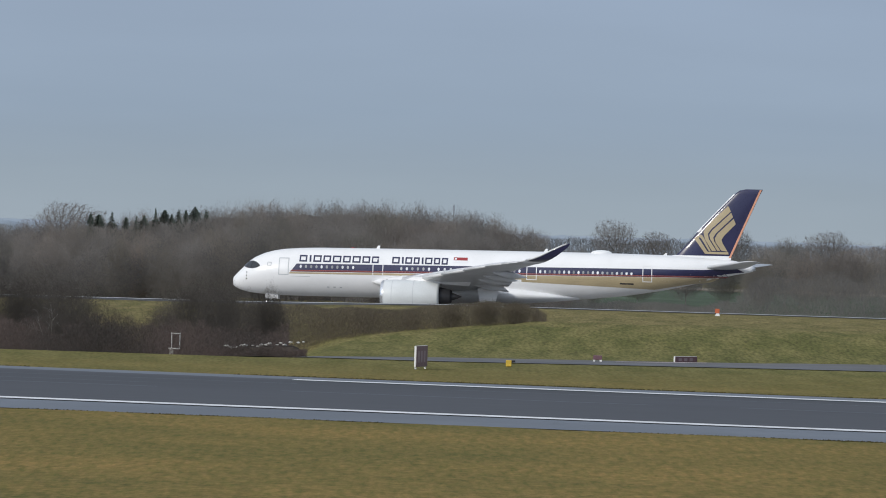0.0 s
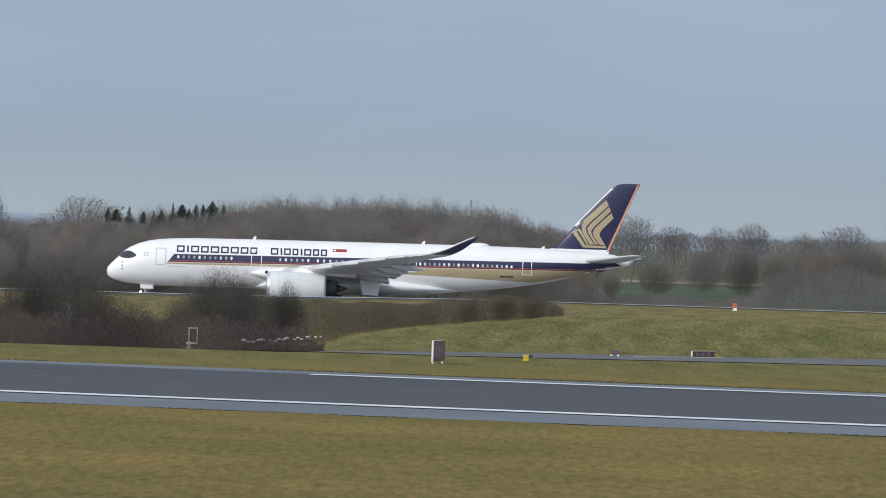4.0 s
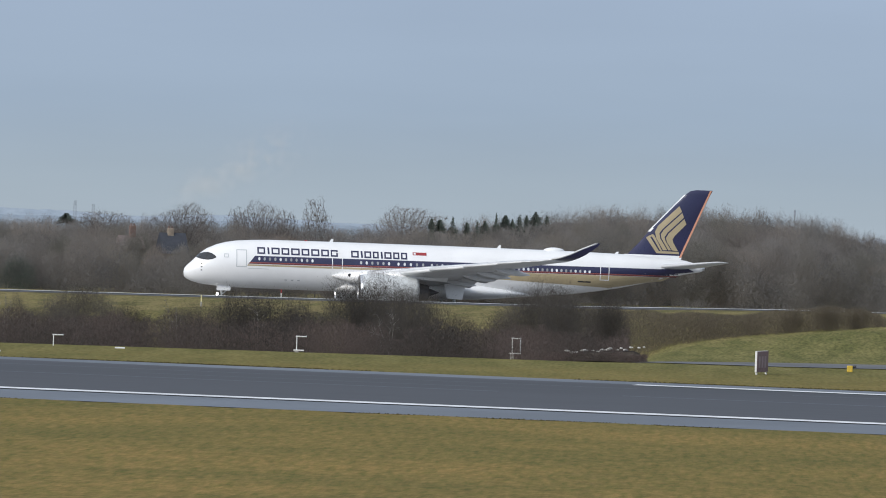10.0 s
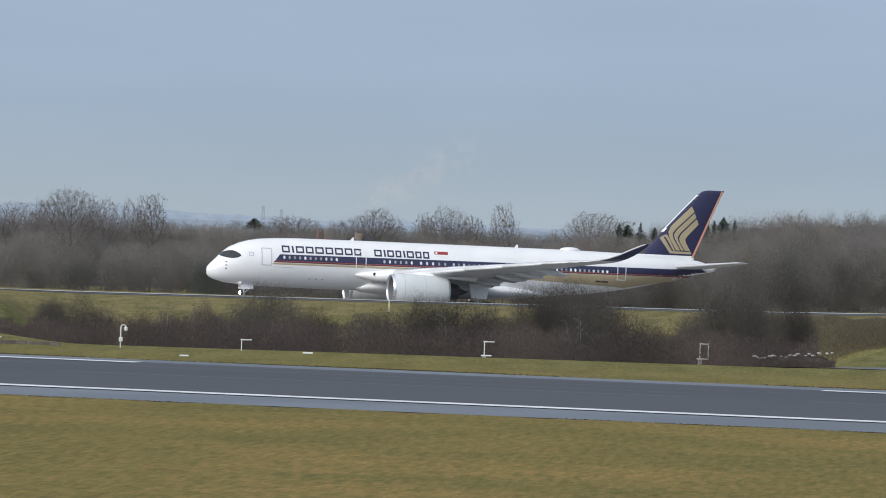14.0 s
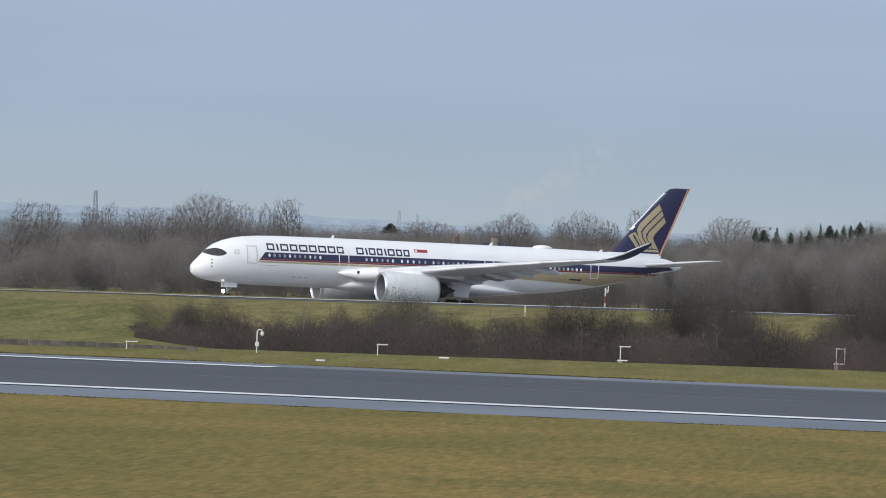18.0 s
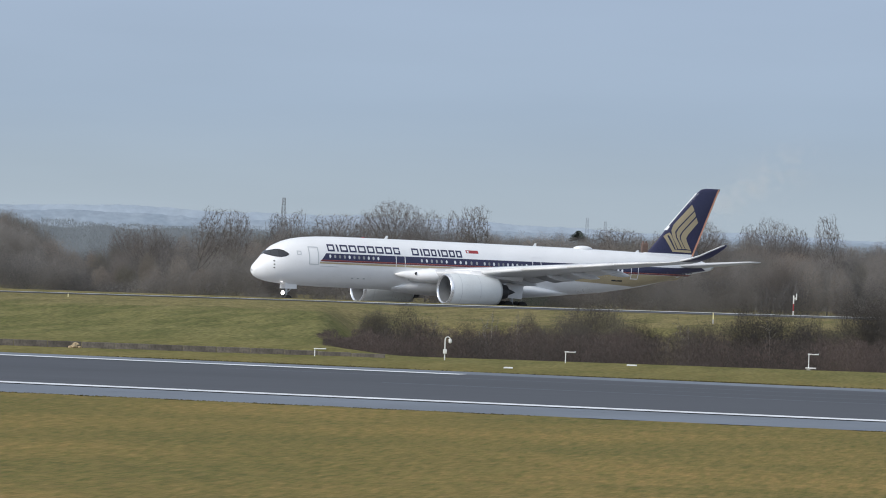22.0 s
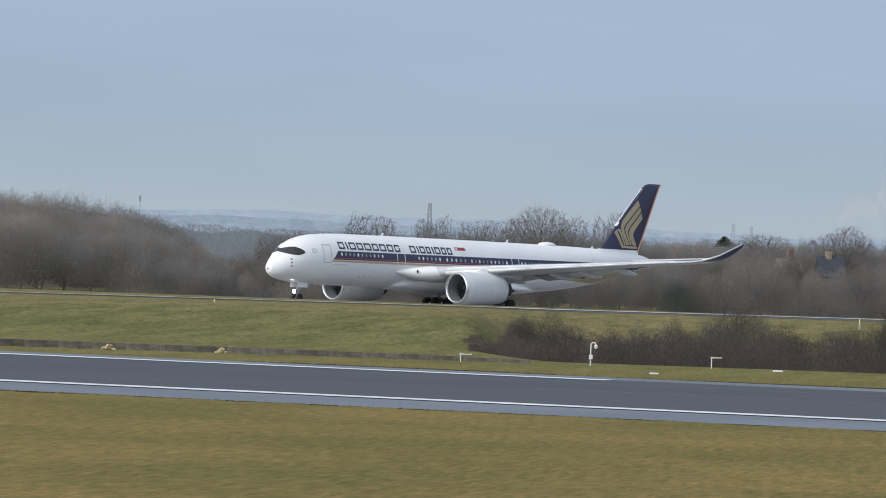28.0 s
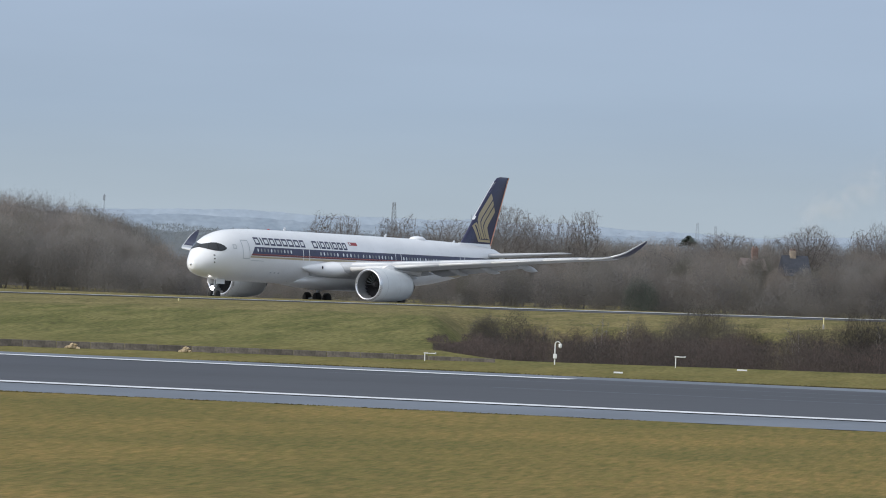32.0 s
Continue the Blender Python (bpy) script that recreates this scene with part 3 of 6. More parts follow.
        loft(bm, [[(-(x - 0.03), s * y, z + 0.03), (-(x + 0.16), s * y, z + 0.16 * c * 0.3 + 0.03), (-(x + 0.2), s * y, z), (-(x + 0.14), s * y, z - 0.1)] for y, x, c, z in TIP])
        part("winglet_edge", bm, WHITE, wing, "bare white winglet leading edge", True)
        # flaps a little drooped and their track fairings
        for y0, y1, x0, x1, z0, z1 in ((3.6, 10.0, 33.6, 34.3, 3.75, 4.3), (10.6, 20.0, 34.4, 37.6, 4.35, 5.35)):
            bm = bmesh.new()
            loft(bm, [airfoil(x0 - 0.9, 2.9, s * y0, z0, 0.09, 6, 0.22), airfoil(x1 - 0.7, 1.9, s * y1, z1, 0.09, 6, 0.18)])
            part("flap", bm, WING, wing, "drooped grey flap", True)
        for y in (7.4, 13.6, 17.2, 21.4):
            x, z, c = lerp(y, WSTA, 1), lerp(y, WSTA, 3), lerp(y, WSTA, 2)
            bm = bmesh.new()
            xe = x + c
            rings = []
            for f, r in ((0, 0.02), (0.15, 0.2), (0.4, 0.32), (0.7, 0.27), (0.9, 0.13), (1, 0.02)):
                px = xe - 2.9 + 4.3 * f
                pz = z - 0.34 - 0.55 * f
                rings.append([(-px, s * y + r * 0.7 * math.cos(2 * math.pi * i / 12), pz + r * 1.25 * math.sin(2 * math.pi * i / 12)) for i in range(12)])
            part("flap_track_fairing", loft(bm, rings), WING, wing, "", True)
        # engine
        ec = (0, s * 10.5, 2.38)
        nac = part("engine_nacelle", turned(bmesh.new(), ((-20.75, 1.62), (-20.62, 1.72), (-20.7, 1.8), (-21.1, 1.89), (-22.2, 1.96), (-24.2, 1.95), (-26.2, 1.83), (-27.6, 1.66), (-27.95, 1.58), (-27.9, 1.52), (-26.5, 1.5)), 36, centre=ec), COWL, jet, "large pale grey engine nacelle", True)
        part("inlet_lip", turned(bmesh.new(), ((-20.85, 1.56), (-20.64, 1.63), (-20.6, 1.7), (-20.66, 1.79), (-20.98, 1.885)), 36, centre=ec), METAL, nac, "polished metal inlet lip", True)
        part("inlet_duct", turned(bmesh.new(), ((-20.8, 1.6), (-21.6, 1.5), (-22.6, 1.5)), 36, centre=ec), DUCT, nac, "grey inlet duct", True)
        for sx, r0, r1 in ((-22.05, 1.957, 1.96), (-24.7, 1.925, 1.918)):
            part("cowl_seam", turned(bmesh.new(), ((sx, r0 + 0.008), (sx - 0.05, r1 + 0.008)), 36, centre=ec), GREYP, nac, "thin grey seam")
        bm = bmesh.new()
        for i in range(22):
            a = 2 * math.pi * i / 22
            ca, sa = math.cos(a), math.sin(a)
            cb, sb = math.cos(a + 0.22), math.sin(a + 0.22)
            vs = [bm.verts.new((x, ec[1] + r * c, ec[2] + r * q)) for x, r, c, q in ((-22.3, 0.4, ca, sa), (-22.6, 0.4, cb, sb), (-22.65, 1.49, cb, sb), (-22.2, 1.49, ca, sa))]
            bm.faces.new(vs)
        part("fan", bm, DARK, nac, "dark fan blades")
        part("spinner", turned(bmesh.new(), ((-21.7, 0.01), (-21.9, 0.2), (-22.3, 0.42), (-22.5, 0.45)), 18, centre=ec), DARK, nac, "", True)
        part("core_nozzle", turned(bmesh.new(), ((-26.8, 1.2), (-27.8, 1.15), (-29.2, 0.86), (-29.3, 0.8), (-28.6, 0.78)), 24, centre=ec), DARK, nac, "dark exhaust nozzle", True)
        part("exhaust_plug", turned(bmesh.new(), ((-28.4, 0.6), (-29.6, 0.42), (-30.6, 0.03)), 18, centre=ec), DARK, nac, "", True)
        bm = bmesh.new()
        loft(bm, [[(-23.2, s * 10.5 - 0.12, 4.2), (-31.5, s * 10.5 - 0.1, 3.7), (-31.5, s * 10.5 + 0.1, 3.7), (-23.2, s * 10.5 + 0.12, 4.2)],
                  [(-24.6, s * 10.5 - 0.22, 4.75), (-31.8, s * 10.5 - 0.2, 4.5), (-31.8, s * 10.5 + 0.2, 4.5), (-24.6, s * 10.5 + 0.22, 4.75)]])
        part("pylon", bm, WHITE, nac, "", True)
        # tailplane
        bm = bmesh.new()
        loft(bm, [airfoil(59.2, 5.4, s * 0.9, 6.75, 0.1), airfoil(60.2, 4.9, s * 1.8, 6.82, 0.1), airfoil(65.2, 2.1, s * 8.8, 7.45, 0.09), airfoil(66.0, 0.9, s * 9.38, 7.5, 0.08)])
        part("tailplane", bm, WING, jet, "grey tailplane", True)
    # fin
    bm = bmesh.new()

    def finsec(xle, xte, z, t):
        ring = airfoil(0, xte - xle, 0, 0, t, 8)
        return [(p[0] - xle, p[2], z) for p in ring]
    loft(bm, [finsec(54.6, 62.75, 7.85, 0.05), finsec(56.0, 63.0, 8.3, 0.06), finsec(57.4, 63.6, 9.8, 0.075), finsec(58.5, 64.15, 11.1, 0.08), finsec(63.15, 66.3, 16.05, 0.08), finsec(63.75, 66.55, 16.5, 0.07), finsec(64.5, 66.62, 16.66, 0.04)])
    fin = part("fin", bm, NAVY, jet, "tall navy tail fin", True)
    bm = bmesh.new()
    loft(bm, [finsec(54.3, 62.85, 7.8, 0.07), finsec(55.6, 62.9, 8.28, 0.068)])
    part("fin_root", bm, WHITE, fin)
    bm = bmesh.new()
    loft(bm, [[(-58.78, -0.2, 11.2), (-58.45, 0, 11.2), (-58.78, 0.2, 11.2)], [(-63.32, -0.14, 16.02), (-62.98, 0, 16.02), (-63.32, 0.14, 16.02)]])
    part("leading_edge_strip", bm, WHITE, fin, "bright metal leading edge")

    def fin_pt(x, z, s, out=0.02):
        xle = lerp(z, ((7.8, 54.6), (8.3, 56), (9.8, 57.4), (11.1, 58.5), (16.05, 63.15)))
        xte = lerp(z, ((7.8, 62.75), (8.3, 63), (9.8, 63.6), (11.1, 64.15), (16.05, 66.3), (16.66, 66.62)))
        c = max(0.001, min(1, (x - xle) / (xte - xle)))
        t = lerp(z, ((8, 0.055), (9.8, 0.075), (16, 0.08)))
        th = 5 * t * (0.2969 * math.sqrt(c) - 0.126 * c - 0.3516 * c * c + 0.2843 * c ** 3 - 0.1015 * c ** 4) * (xte - xle)
        return Vector((-x, s * (th * 1.1 + 0.015 * (xte - xle) + out), z)) if s > 0 else Vector((-x, -(th * 0.9 + out), z))

    def fin_patch(bm, c, s, nx=4, nz=4):
        g = []
        for j in range(nz + 1):
            fj = j / nz
            row = []
            for i in range(nx + 1):
                fi = i / nx
                x = (c[0][0] + (c[1][0] - c[0][0]) * fi) * (1 - fj) + (c[3][0] + (c[2][0] - c[3][0]) * fi) * fj
                z = (c[0][1] + (c[1][1] - c[0][1]) * fi) * (1 - fj) + (c[3][1] + (c[2][1] - c[3][1]) * fi) * fj
                row.append(bm.verts.new(fin_pt(x, z, s)))
            g.append(row)
        for r0, r1 in zip(g, g[1:]):
            for i in range(nx):
                bm.faces.new((r0[i], r0[i + 1], r1[i + 1], r1[i]))
    for s in (1, -1):
        # the emblem as plain swept bands with thin gaps between them
        for fore, aft in ((((62.35, 14.54), (59.69, 11.93), (59.35, 11.19), (59.56, 10.34), (60.46, 8.91)), ((62.73, 13.86), (60.31, 11.58), (59.91, 11.02), (60.05, 10.36), (61.01, 8.93))),
                          (((62.77, 13.7), (60.44, 11.47), (60.09, 10.91), (60.23, 10.36), (61.13, 8.93)), ((63.0, 13.13), (60.94, 11.12), (60.59, 10.56), (60.73, 10.08), (61.5, 8.95))),
                          (((63.07, 12.95), (61.09, 11.03), (60.78, 10.44), (60.92, 9.96), (61.62, 8.95)), ((63.36, 12.29), (61.92, 10.79), (61.63, 10.29), (61.77, 9.87), (62.41, 8.85))),
                          (((58.22, 10.42), (59.62, 8.52)), ((58.64, 10.68), (59.95, 8.77))),
                          (((58.46, 10.61), (59.06, 10.9), (59.28, 10.76), (60.34, 8.85)), ((58.65, 10.43), (58.92, 10.59), (59.1, 10.42), (60.1, 8.84))),
                          (((59.62, 8.52), (62.55, 8.49)), ((59.86, 8.8), (62.48, 8.79)))):
            bm = bmesh.new()
            rail = list(zip(fore, aft))
            for (p, q), (p2, q2) in zip(rail, rail[1:]):
                fin_patch(bm, (p, p2, q2, q), s)
            part("emblem_band", bm, GOLD, fin, "gold swept band")
        bm = bmesh.new()
        fin_patch(bm, ((62.55, 8.05), (62.83, 8.05), (66.5, 16.6), (66.25, 16.6)), s, 1, 12)
        part("trailing_edge_stripe", bm, SALMON, fin, "orange trailing-edge stripe")
    # landing gear
    def wheel(x, y, r, w, parent):
        bm = bmesh.new()
        prof = ((-w / 2, r * 0.55), (-w / 2, r * 0.88), (-w * 0.36, r), (w * 0.36, r), (w / 2, r * 0.88), (w / 2, r * 0.55))
        rings = [[(r2 * math.cos(2 * math.pi * i / 24), o, r2 * math.sin(2 * math.pi * i / 24)) for i in range(24)] for o, r2 in prof]
        tyre = part("wheel", loft(bm, rings), RUBBER, parent, "black tyre", True)
        tyre.location = (x, y, r)
        hub = bmesh.new()
        rod(hub, (0, -w * 0.42, 0), (0, w * 0.42, 0), r * 0.56, n=16)
        part("rim", hub, GREYP, tyre, "grey rim")
        WHEELS.append((tyre, Vector((x, y, r)), r))
    bm = bmesh.new()
    rod(bm, (-4.85, 0, 0.5), (-4.85, 0, 2.6), 0.13, n=12)
    rod(bm, (-4.85, 0, 1.2), (-6.2, 0, 2.4), 0.07)
    rod(bm, (-4.85, -0.5, 0.5), (-4.85, 0.5, 0.5), 0.08)
    ng = part("nose_gear", bm, GREYP, jet, "grey nose gear leg", True)
    for y in (-0.4, 0.4):
        wheel(-4.85, y, 0.5, 0.34, ng)
    for s in (1, -1):
        part("gear_door", box(bmesh.new(), -5.9, -4.3, s * 0.62 - 0.03, s * 0.62 + 0.03, 1.75, 2.45), WHITE, ng, "white gear door")
    for y, z, rad in ((0.0, 1.25, 0.25),):
        bm = bmesh.new()
        turned(bm, ((-4.42, rad * 1.1), (-4.62, rad * 0.9), (-4.7, 0.02)), 16, centre=(0, y, z))
        hs = part("lamp_housing", bm, DARK, ng)
        bm = bmesh.new()
        turned(bm, [(-4.42 + rad * math.sin(a * math.pi / 12), max(0.004, rad * math.cos(a * math.pi / 12))) for a in range(7)], 16, centre=(0, y, z))
        part("taxi_light", bm, LAMPGLOW, hs, "bright white taxi light", True)
    for s in (1, -1):
        bm = bmesh.new()
        rod(bm, (-33.4, s * 5.3, 0.75), (-33.2, s * 4.9, 3.6), 0.2, n=12)
        rod(bm, (-33.4, s * 5.3, 1.4), (-33.4, s * 2.8, 2.6), 0.1)
        rod(bm, (-32.3, s * 5.3, 0.72), (-34.5, s * 5.3, 0.72), 0.14)
        for dx in (-1.02, 1.02):
            rod(bm, (-33.4 + dx, s * 4.5, 0.7), (-33.4 + dx, s * 6.1, 0.7), 0.09)
        mg = part("main_gear", bm, GREYP, jet, "grey main gear bogie", True)
        for dx in (-1.02, 1.02):
            for dy in (-0.72, 0.72):
                wheel(-33.4 + dx, s * 5.3 + s * dy * 1.0, 0.7, 0.52, mg)
        bm = bmesh.new()
        loft(bm, [[(-31.9, s * 5.95, 3.55), (-34.6, s * 5.95, 3.45), (-34.6, s * 6.0, 3.45), (-31.9, s * 6.0, 3.55)], [(-32.3, s * 6.15, 1.75), (-34.2, s * 6.15, 1.65), (-34.2, s * 6.2, 1.65), (-32.3, s * 6.2, 1.75)]])
        part("gear_door", bm, WHITE, mg, "large white gear door")
    return jet


PIN = mat("dull_red_stripe", (0.36, 0.085, 0.06), 0.4, vary=0.05, scale=1, fine=8)
STRIPE = mat("dark_red_stripe", (0.13, 0.03, 0.035), 0.4, vary=0.05, scale=1, fine=8)
WHEELS = []
airliner = build_airliner()


# ---- verge: roads, wall, markings ----
def sheet(name, azs, d0, d1, lift, m, label, category):
    """A paved strip that follows the ground between two distances (functions of the bearing)."""
    bm = bmesh.new()
    rows = []
    for a in azs:
        e0, e1 = d0(a), d1(a)
        rows.append([bearing(a, e0 + (e1 - e0) * k / 3, ground(a, e0 + (e1 - e0) * k / 3) + lift) for k in range(4)])
    loft(bm, rows, closed=False)
    if sum(f.normal.z for f in bm.faces) < 0:
        bmesh.ops.reverse_faces(bm, faces=bm.faces)
    return tagged(thing(name, bm, m, label, category), kind="structure")


ROADM = mat("service_road", (0.11, 0.112, 0.118), 0.75, vary=0.2, scale=0.1, fine=2)
TAXIM = mat("taxiway_pavement", (0.09, 0.093, 0.098), 0.85, vary=0.15, scale=0.1, fine=2, spec=0.2)
steps = [-12 + 0.2 * i for i in range(71)]
sheet("service_road", steps, lambda a: lerp(a, ((-12, 374), (-4.43, 362), (0, 348.5), (1.2, 348), (2, 347.5))), lambda a: lerp(a, ((-12, 388), (-4.43, 377), (0, 359), (1.2, 351.5), (2, 348.2))), 0.04, ROADM, "narrow grey perimeter road", "road")
steps = [-14 + 0.25 * i for i in range(140)]
sheet("taxiway", steps, lambda a: lerp(a, ((8, 588.0), (11, 582.0))), lambda a: 601.0, 0.03, TAXIM, "grey paved taxiway on the crest", "taxiway")
sheet("taxiway_edge_line", steps, lambda a: lerp(a, ((-1, 592.0), (1, 595.2), (8, 595.2), (11, 591.0))), lambda a: 598.2, 0.09, mat("dull_white_line", (0.5, 0.51, 0.52), 0.6, vary=0.1, scale=0.2, fine=3), "white painted taxiway edge", "marking")
sheet("apron", steps, lambda a: 601.0, lambda a: 790.0, 0.03, mat("apron_asphalt", (0.22, 0.215, 0.205), 0.85, vary=0.15, scale=0.1, fine=2), "grey paved apron behind the crest", "apron")

sheet("road_marking", [-2.65 + 0.06 * i for i in range(16)], lambda a: lerp(a, ((-2.65, 367.0), (-1.75, 361.5))), lambda a: lerp(a, ((-2.65, 368.6), (-1.75, 362.6))), 0.06, mat("faded_pink_line", (0.42, 0.36, 0.35), 0.7, vary=0.3, scale=0.8, fine=5), "faded pinkish road marking", "marking")

# broken old paint lines on the runway
for u0, u1, v, w in ((-6, 36, 271.5, 0.35), (40, 58, 270.6, 0.35), (64, 96, 270.0, 0.35), (-22, 30, 281.0, 0.2), (60, 110, 283.5, 0.25), (18, 52, 283.0, 0.22), (66, 84, 276.5, 0.2), (-10, 16, 275.0, 0.2)):
    band("worn_line", v, v + w, 0.036, SHOUL, "faint worn paint line", u0, u1, "marking")

# ragged grass along the near pavement edge and the far one
TUFTG = mat("rough_grass_edge", (0.085, 0.074, 0.034), 0.95, vary=0.3, scale=0.5, fine=6, spec=0.05)


def sliver_mesh(name, pts, m):
    """One mesh of thin blades: rows of base, tip, width and a side direction."""
    b, t, w, sd = pts
    n = len(b)
    v = np.empty((n, 3, 3))
    v[:, 0], v[:, 1], v[:, 2] = b - sd * w[:, None], b + sd * w[:, None], t
    me = bpy.data.meshes.new(name)
    me.from_pydata(v.reshape(-1, 3).tolist(), [], np.arange(n * 3).reshape(-1, 3).tolist())
    me.materials.append(m)
    return me


rng = np.random.default_rng(7)


def tuft_strip(name, n, fpos, h, w, m, label):
    b = np.array([fpos() for _ in range(n)])
    t = b + np.c_[rng.normal(0, 0.5, n) * h, rng.normal(0, 0.5, n) * h, rng.uniform(0.3, 1, n) * h]
    a = rng.uniform(-0.7, 0.7, n)
    sd = np.c_[np.cos(a), np.sin(a), np.zeros(n)]
    return tagged(new(name, sliver_mesh(name, (b, t, rng.uniform(0.5, 1, n) * w, sd), m)), label, "grass", kind="stuff")


def edge_pos(v, dv, u0=-70, u1=190):
    def f():
        u = rng.uniform(u0, u1)
        while noise.noise(Vector((u * 0.05, v, 4))) < rng.uniform(-0.25, 0.35):
            u = rng.uniform(u0, u1)
        k = 0.5 + 0.5 * noise.noise(Vector((u * 0.09, v * 0.1, 0)))
        p = uv(u, v + rng.normal(0, dv) * (0.3 + k))
        return (p.x, p.y, ground(math.degrees(math.atan2(-p.x, p.y)), p.length) - 0.02)
    return f


tuft_strip("grass_edge", 9000, edge_pos(232.3, 0.4), 0.065, 0.06, TUFTG, "ragged dark turf along the runway edge")
tuft_strip("grass_edge", 26000, edge_pos(296.9, 0.4), 0.09, 0.08, TUFTG, "ragged dark turf along the runway edge")

# low retaining wall at the foot of the slope, in panels
bm = bmesh.new()
box(bm, 0, 2.4, -0.12, 0.12, -0.5, 1.0, 0.02)
panel_mesh = mesh("wall_panel", bm, CONC)
wall = tagged(new("retaining_wall"), "low weathered grey concrete retaining wall", "wall", kind="structure")
WALLM = mat("stained_concrete", (0.105, 0.092, 0.078), 0.85, vary=0.35, scale=0.7, fine=6, rand=0.3)
panel_mesh.materials[0] = WALLM
for i in range(34):
    az = 9.0 + i * 0.335
    az2 = az + 0.335
    p, q = bearing(az, 338.9), bearing(az2, 338.9)
    ob = new("wall_panel", panel_mesh)
    ob.parent = wall
    top = rise(lerp(az, ((9, -1.33), (10, -1.312), (14, -1.295), (22, -1.29))), 338.9)
    yaw = math.degrees(math.atan2(q.y - p.y, q.x - p.x))
    ob.matrix_basis = pose(p.x, p.y, top - 1.0, 0, 0, yaw) @ Matrix.Diagonal(((q - p).length / 2.42, 1, 1, 1))


# ---- bare trees and bushes ----
BARK = mat("bark", (0.13, 0.118, 0.108), 0.9, vary=0.25, scale=1.0, fine=8, rand=0.2, spec=0.1)
TWIGS = mat("winter_twigs", (0.235, 0.213, 0.198), 0.95, vary=0.15, scale=0.3, fine=4, rand=0.15, spec=0.05, thru=0.5)
PALEBARK = mat("pale_bark", (0.24, 0.225, 0.21), 0.9, vary=0.25, scale=1.0, fine=8, rand=0.2, spec=0.1)
BUSHM = mat("bare_bush", (0.104, 0.094, 0.086), 0.95, vary=0.2, scale=0.4, fine=5, rand=0.3, spec=0.05, thru=0.3)
BRAMBLE = mat("bramble", (0.140, 0.108, 0.100), 0.95, vary=0.3, scale=0.16, fine=3, spec=0.05, other=(0.066, 0.059, 0.056), thru=0.3, edge=(0.42, 0.6))
OLIVE = mat("olive_scrub", (0.185, 0.155, 0.112), 0.95, vary=0.25, scale=0.2, fine=3, spec=0.05, other=(0.125, 0.108, 0.085), thru=0.4)
WOODM = mat("far_wood", (0.258, 0.244, 0.230), 0.95, vary=0.12, scale=0.14, fine=0.8, spec=0.05, other=(0.155, 0.150, 0.150), thru=0.5, edge=(0.42, 0.58))


def tinted(m, tones):
    """Gives each tree its own tone out of a few."""
    nt = m.node_tree
    b = nt.nodes["Principled BSDF"]
    old = b.inputs["Base Color"].links[0].from_socket
    oi, ramp, mul = nt.nodes.new("ShaderNodeObjectInfo"), nt.nodes.new("ShaderNodeValToRGB"), nt.nodes.new("ShaderNodeMixRGB")
    ramp.color_ramp.elements.remove(ramp.color_ramp.elements[1])
    ramp.color_ramp.elements[0].position, ramp.color_ramp.elements[0].color = 0.0, (*tones[0], 1)
    for i, c in enumerate(tones[1:], 1):
        ramp.color_ramp.elements.new(i / (len(tones) - 1)).color = (*c, 1)
    nt.links.new(oi.outputs["Random"], ramp.inputs[0])
    mul.blend_type, mul.inputs[0].default_value = "MULTIPLY", 1.0
    nt.links.new(old, mul.inputs[1])
    nt.links.new(ramp.outputs[0], mul.inputs[2])
    nt.links.new(mul.outputs[0], b.inputs["Base Color"])
    for q in nt.nodes:
        if q.bl_idname == "ShaderNodeBsdfTranslucent":
            nt.links.new(mul.outputs[0], q.inputs["Color"])
    return m


WOODL = mat("wood_limbs", (0.21, 0.198, 0.19), 0.95, vary=0.15, scale=0.5, fine=3.0, spec=0.05)
TONES = ((1.0, 0.88, 0.80), (0.84, 0.84, 0.84), (1.16, 1.08, 1.02), (0.62, 0.62, 0.56), (1.0, 0.98, 0.98), (0.74, 0.69, 0.66))
WOODT = tinted(mat("wood_twigs", (0.330, 0.312, 0.292), 0.95, vary=0.12, scale=0.3, fine=2.0, spec=0.05, thru=0.55), TONES)
# paler copies for the rise, with haze painted into the colour
RISET = tinted(mat("hazed_rise_twigs", (0.385, 0.365, 0.345), 0.95, vary=0.12, scale=0.3, fine=2.0, spec=0.05, thru=0.55), TONES)
RISEB = mat("hazed_rise_scrub", (0.305, 0.288, 0.273), 0.95, vary=0.12, scale=0.12, fine=0.8, spec=0.05, other=(0.20, 0.19, 0.182), thru=0.5, edge=(0.42, 0.58))
EVERG = mat("evergreen", (0.115, 0.138, 0.118), 0.9, vary=0.3, scale=0.5, fine=5, spec=0.1, thru=0.35)


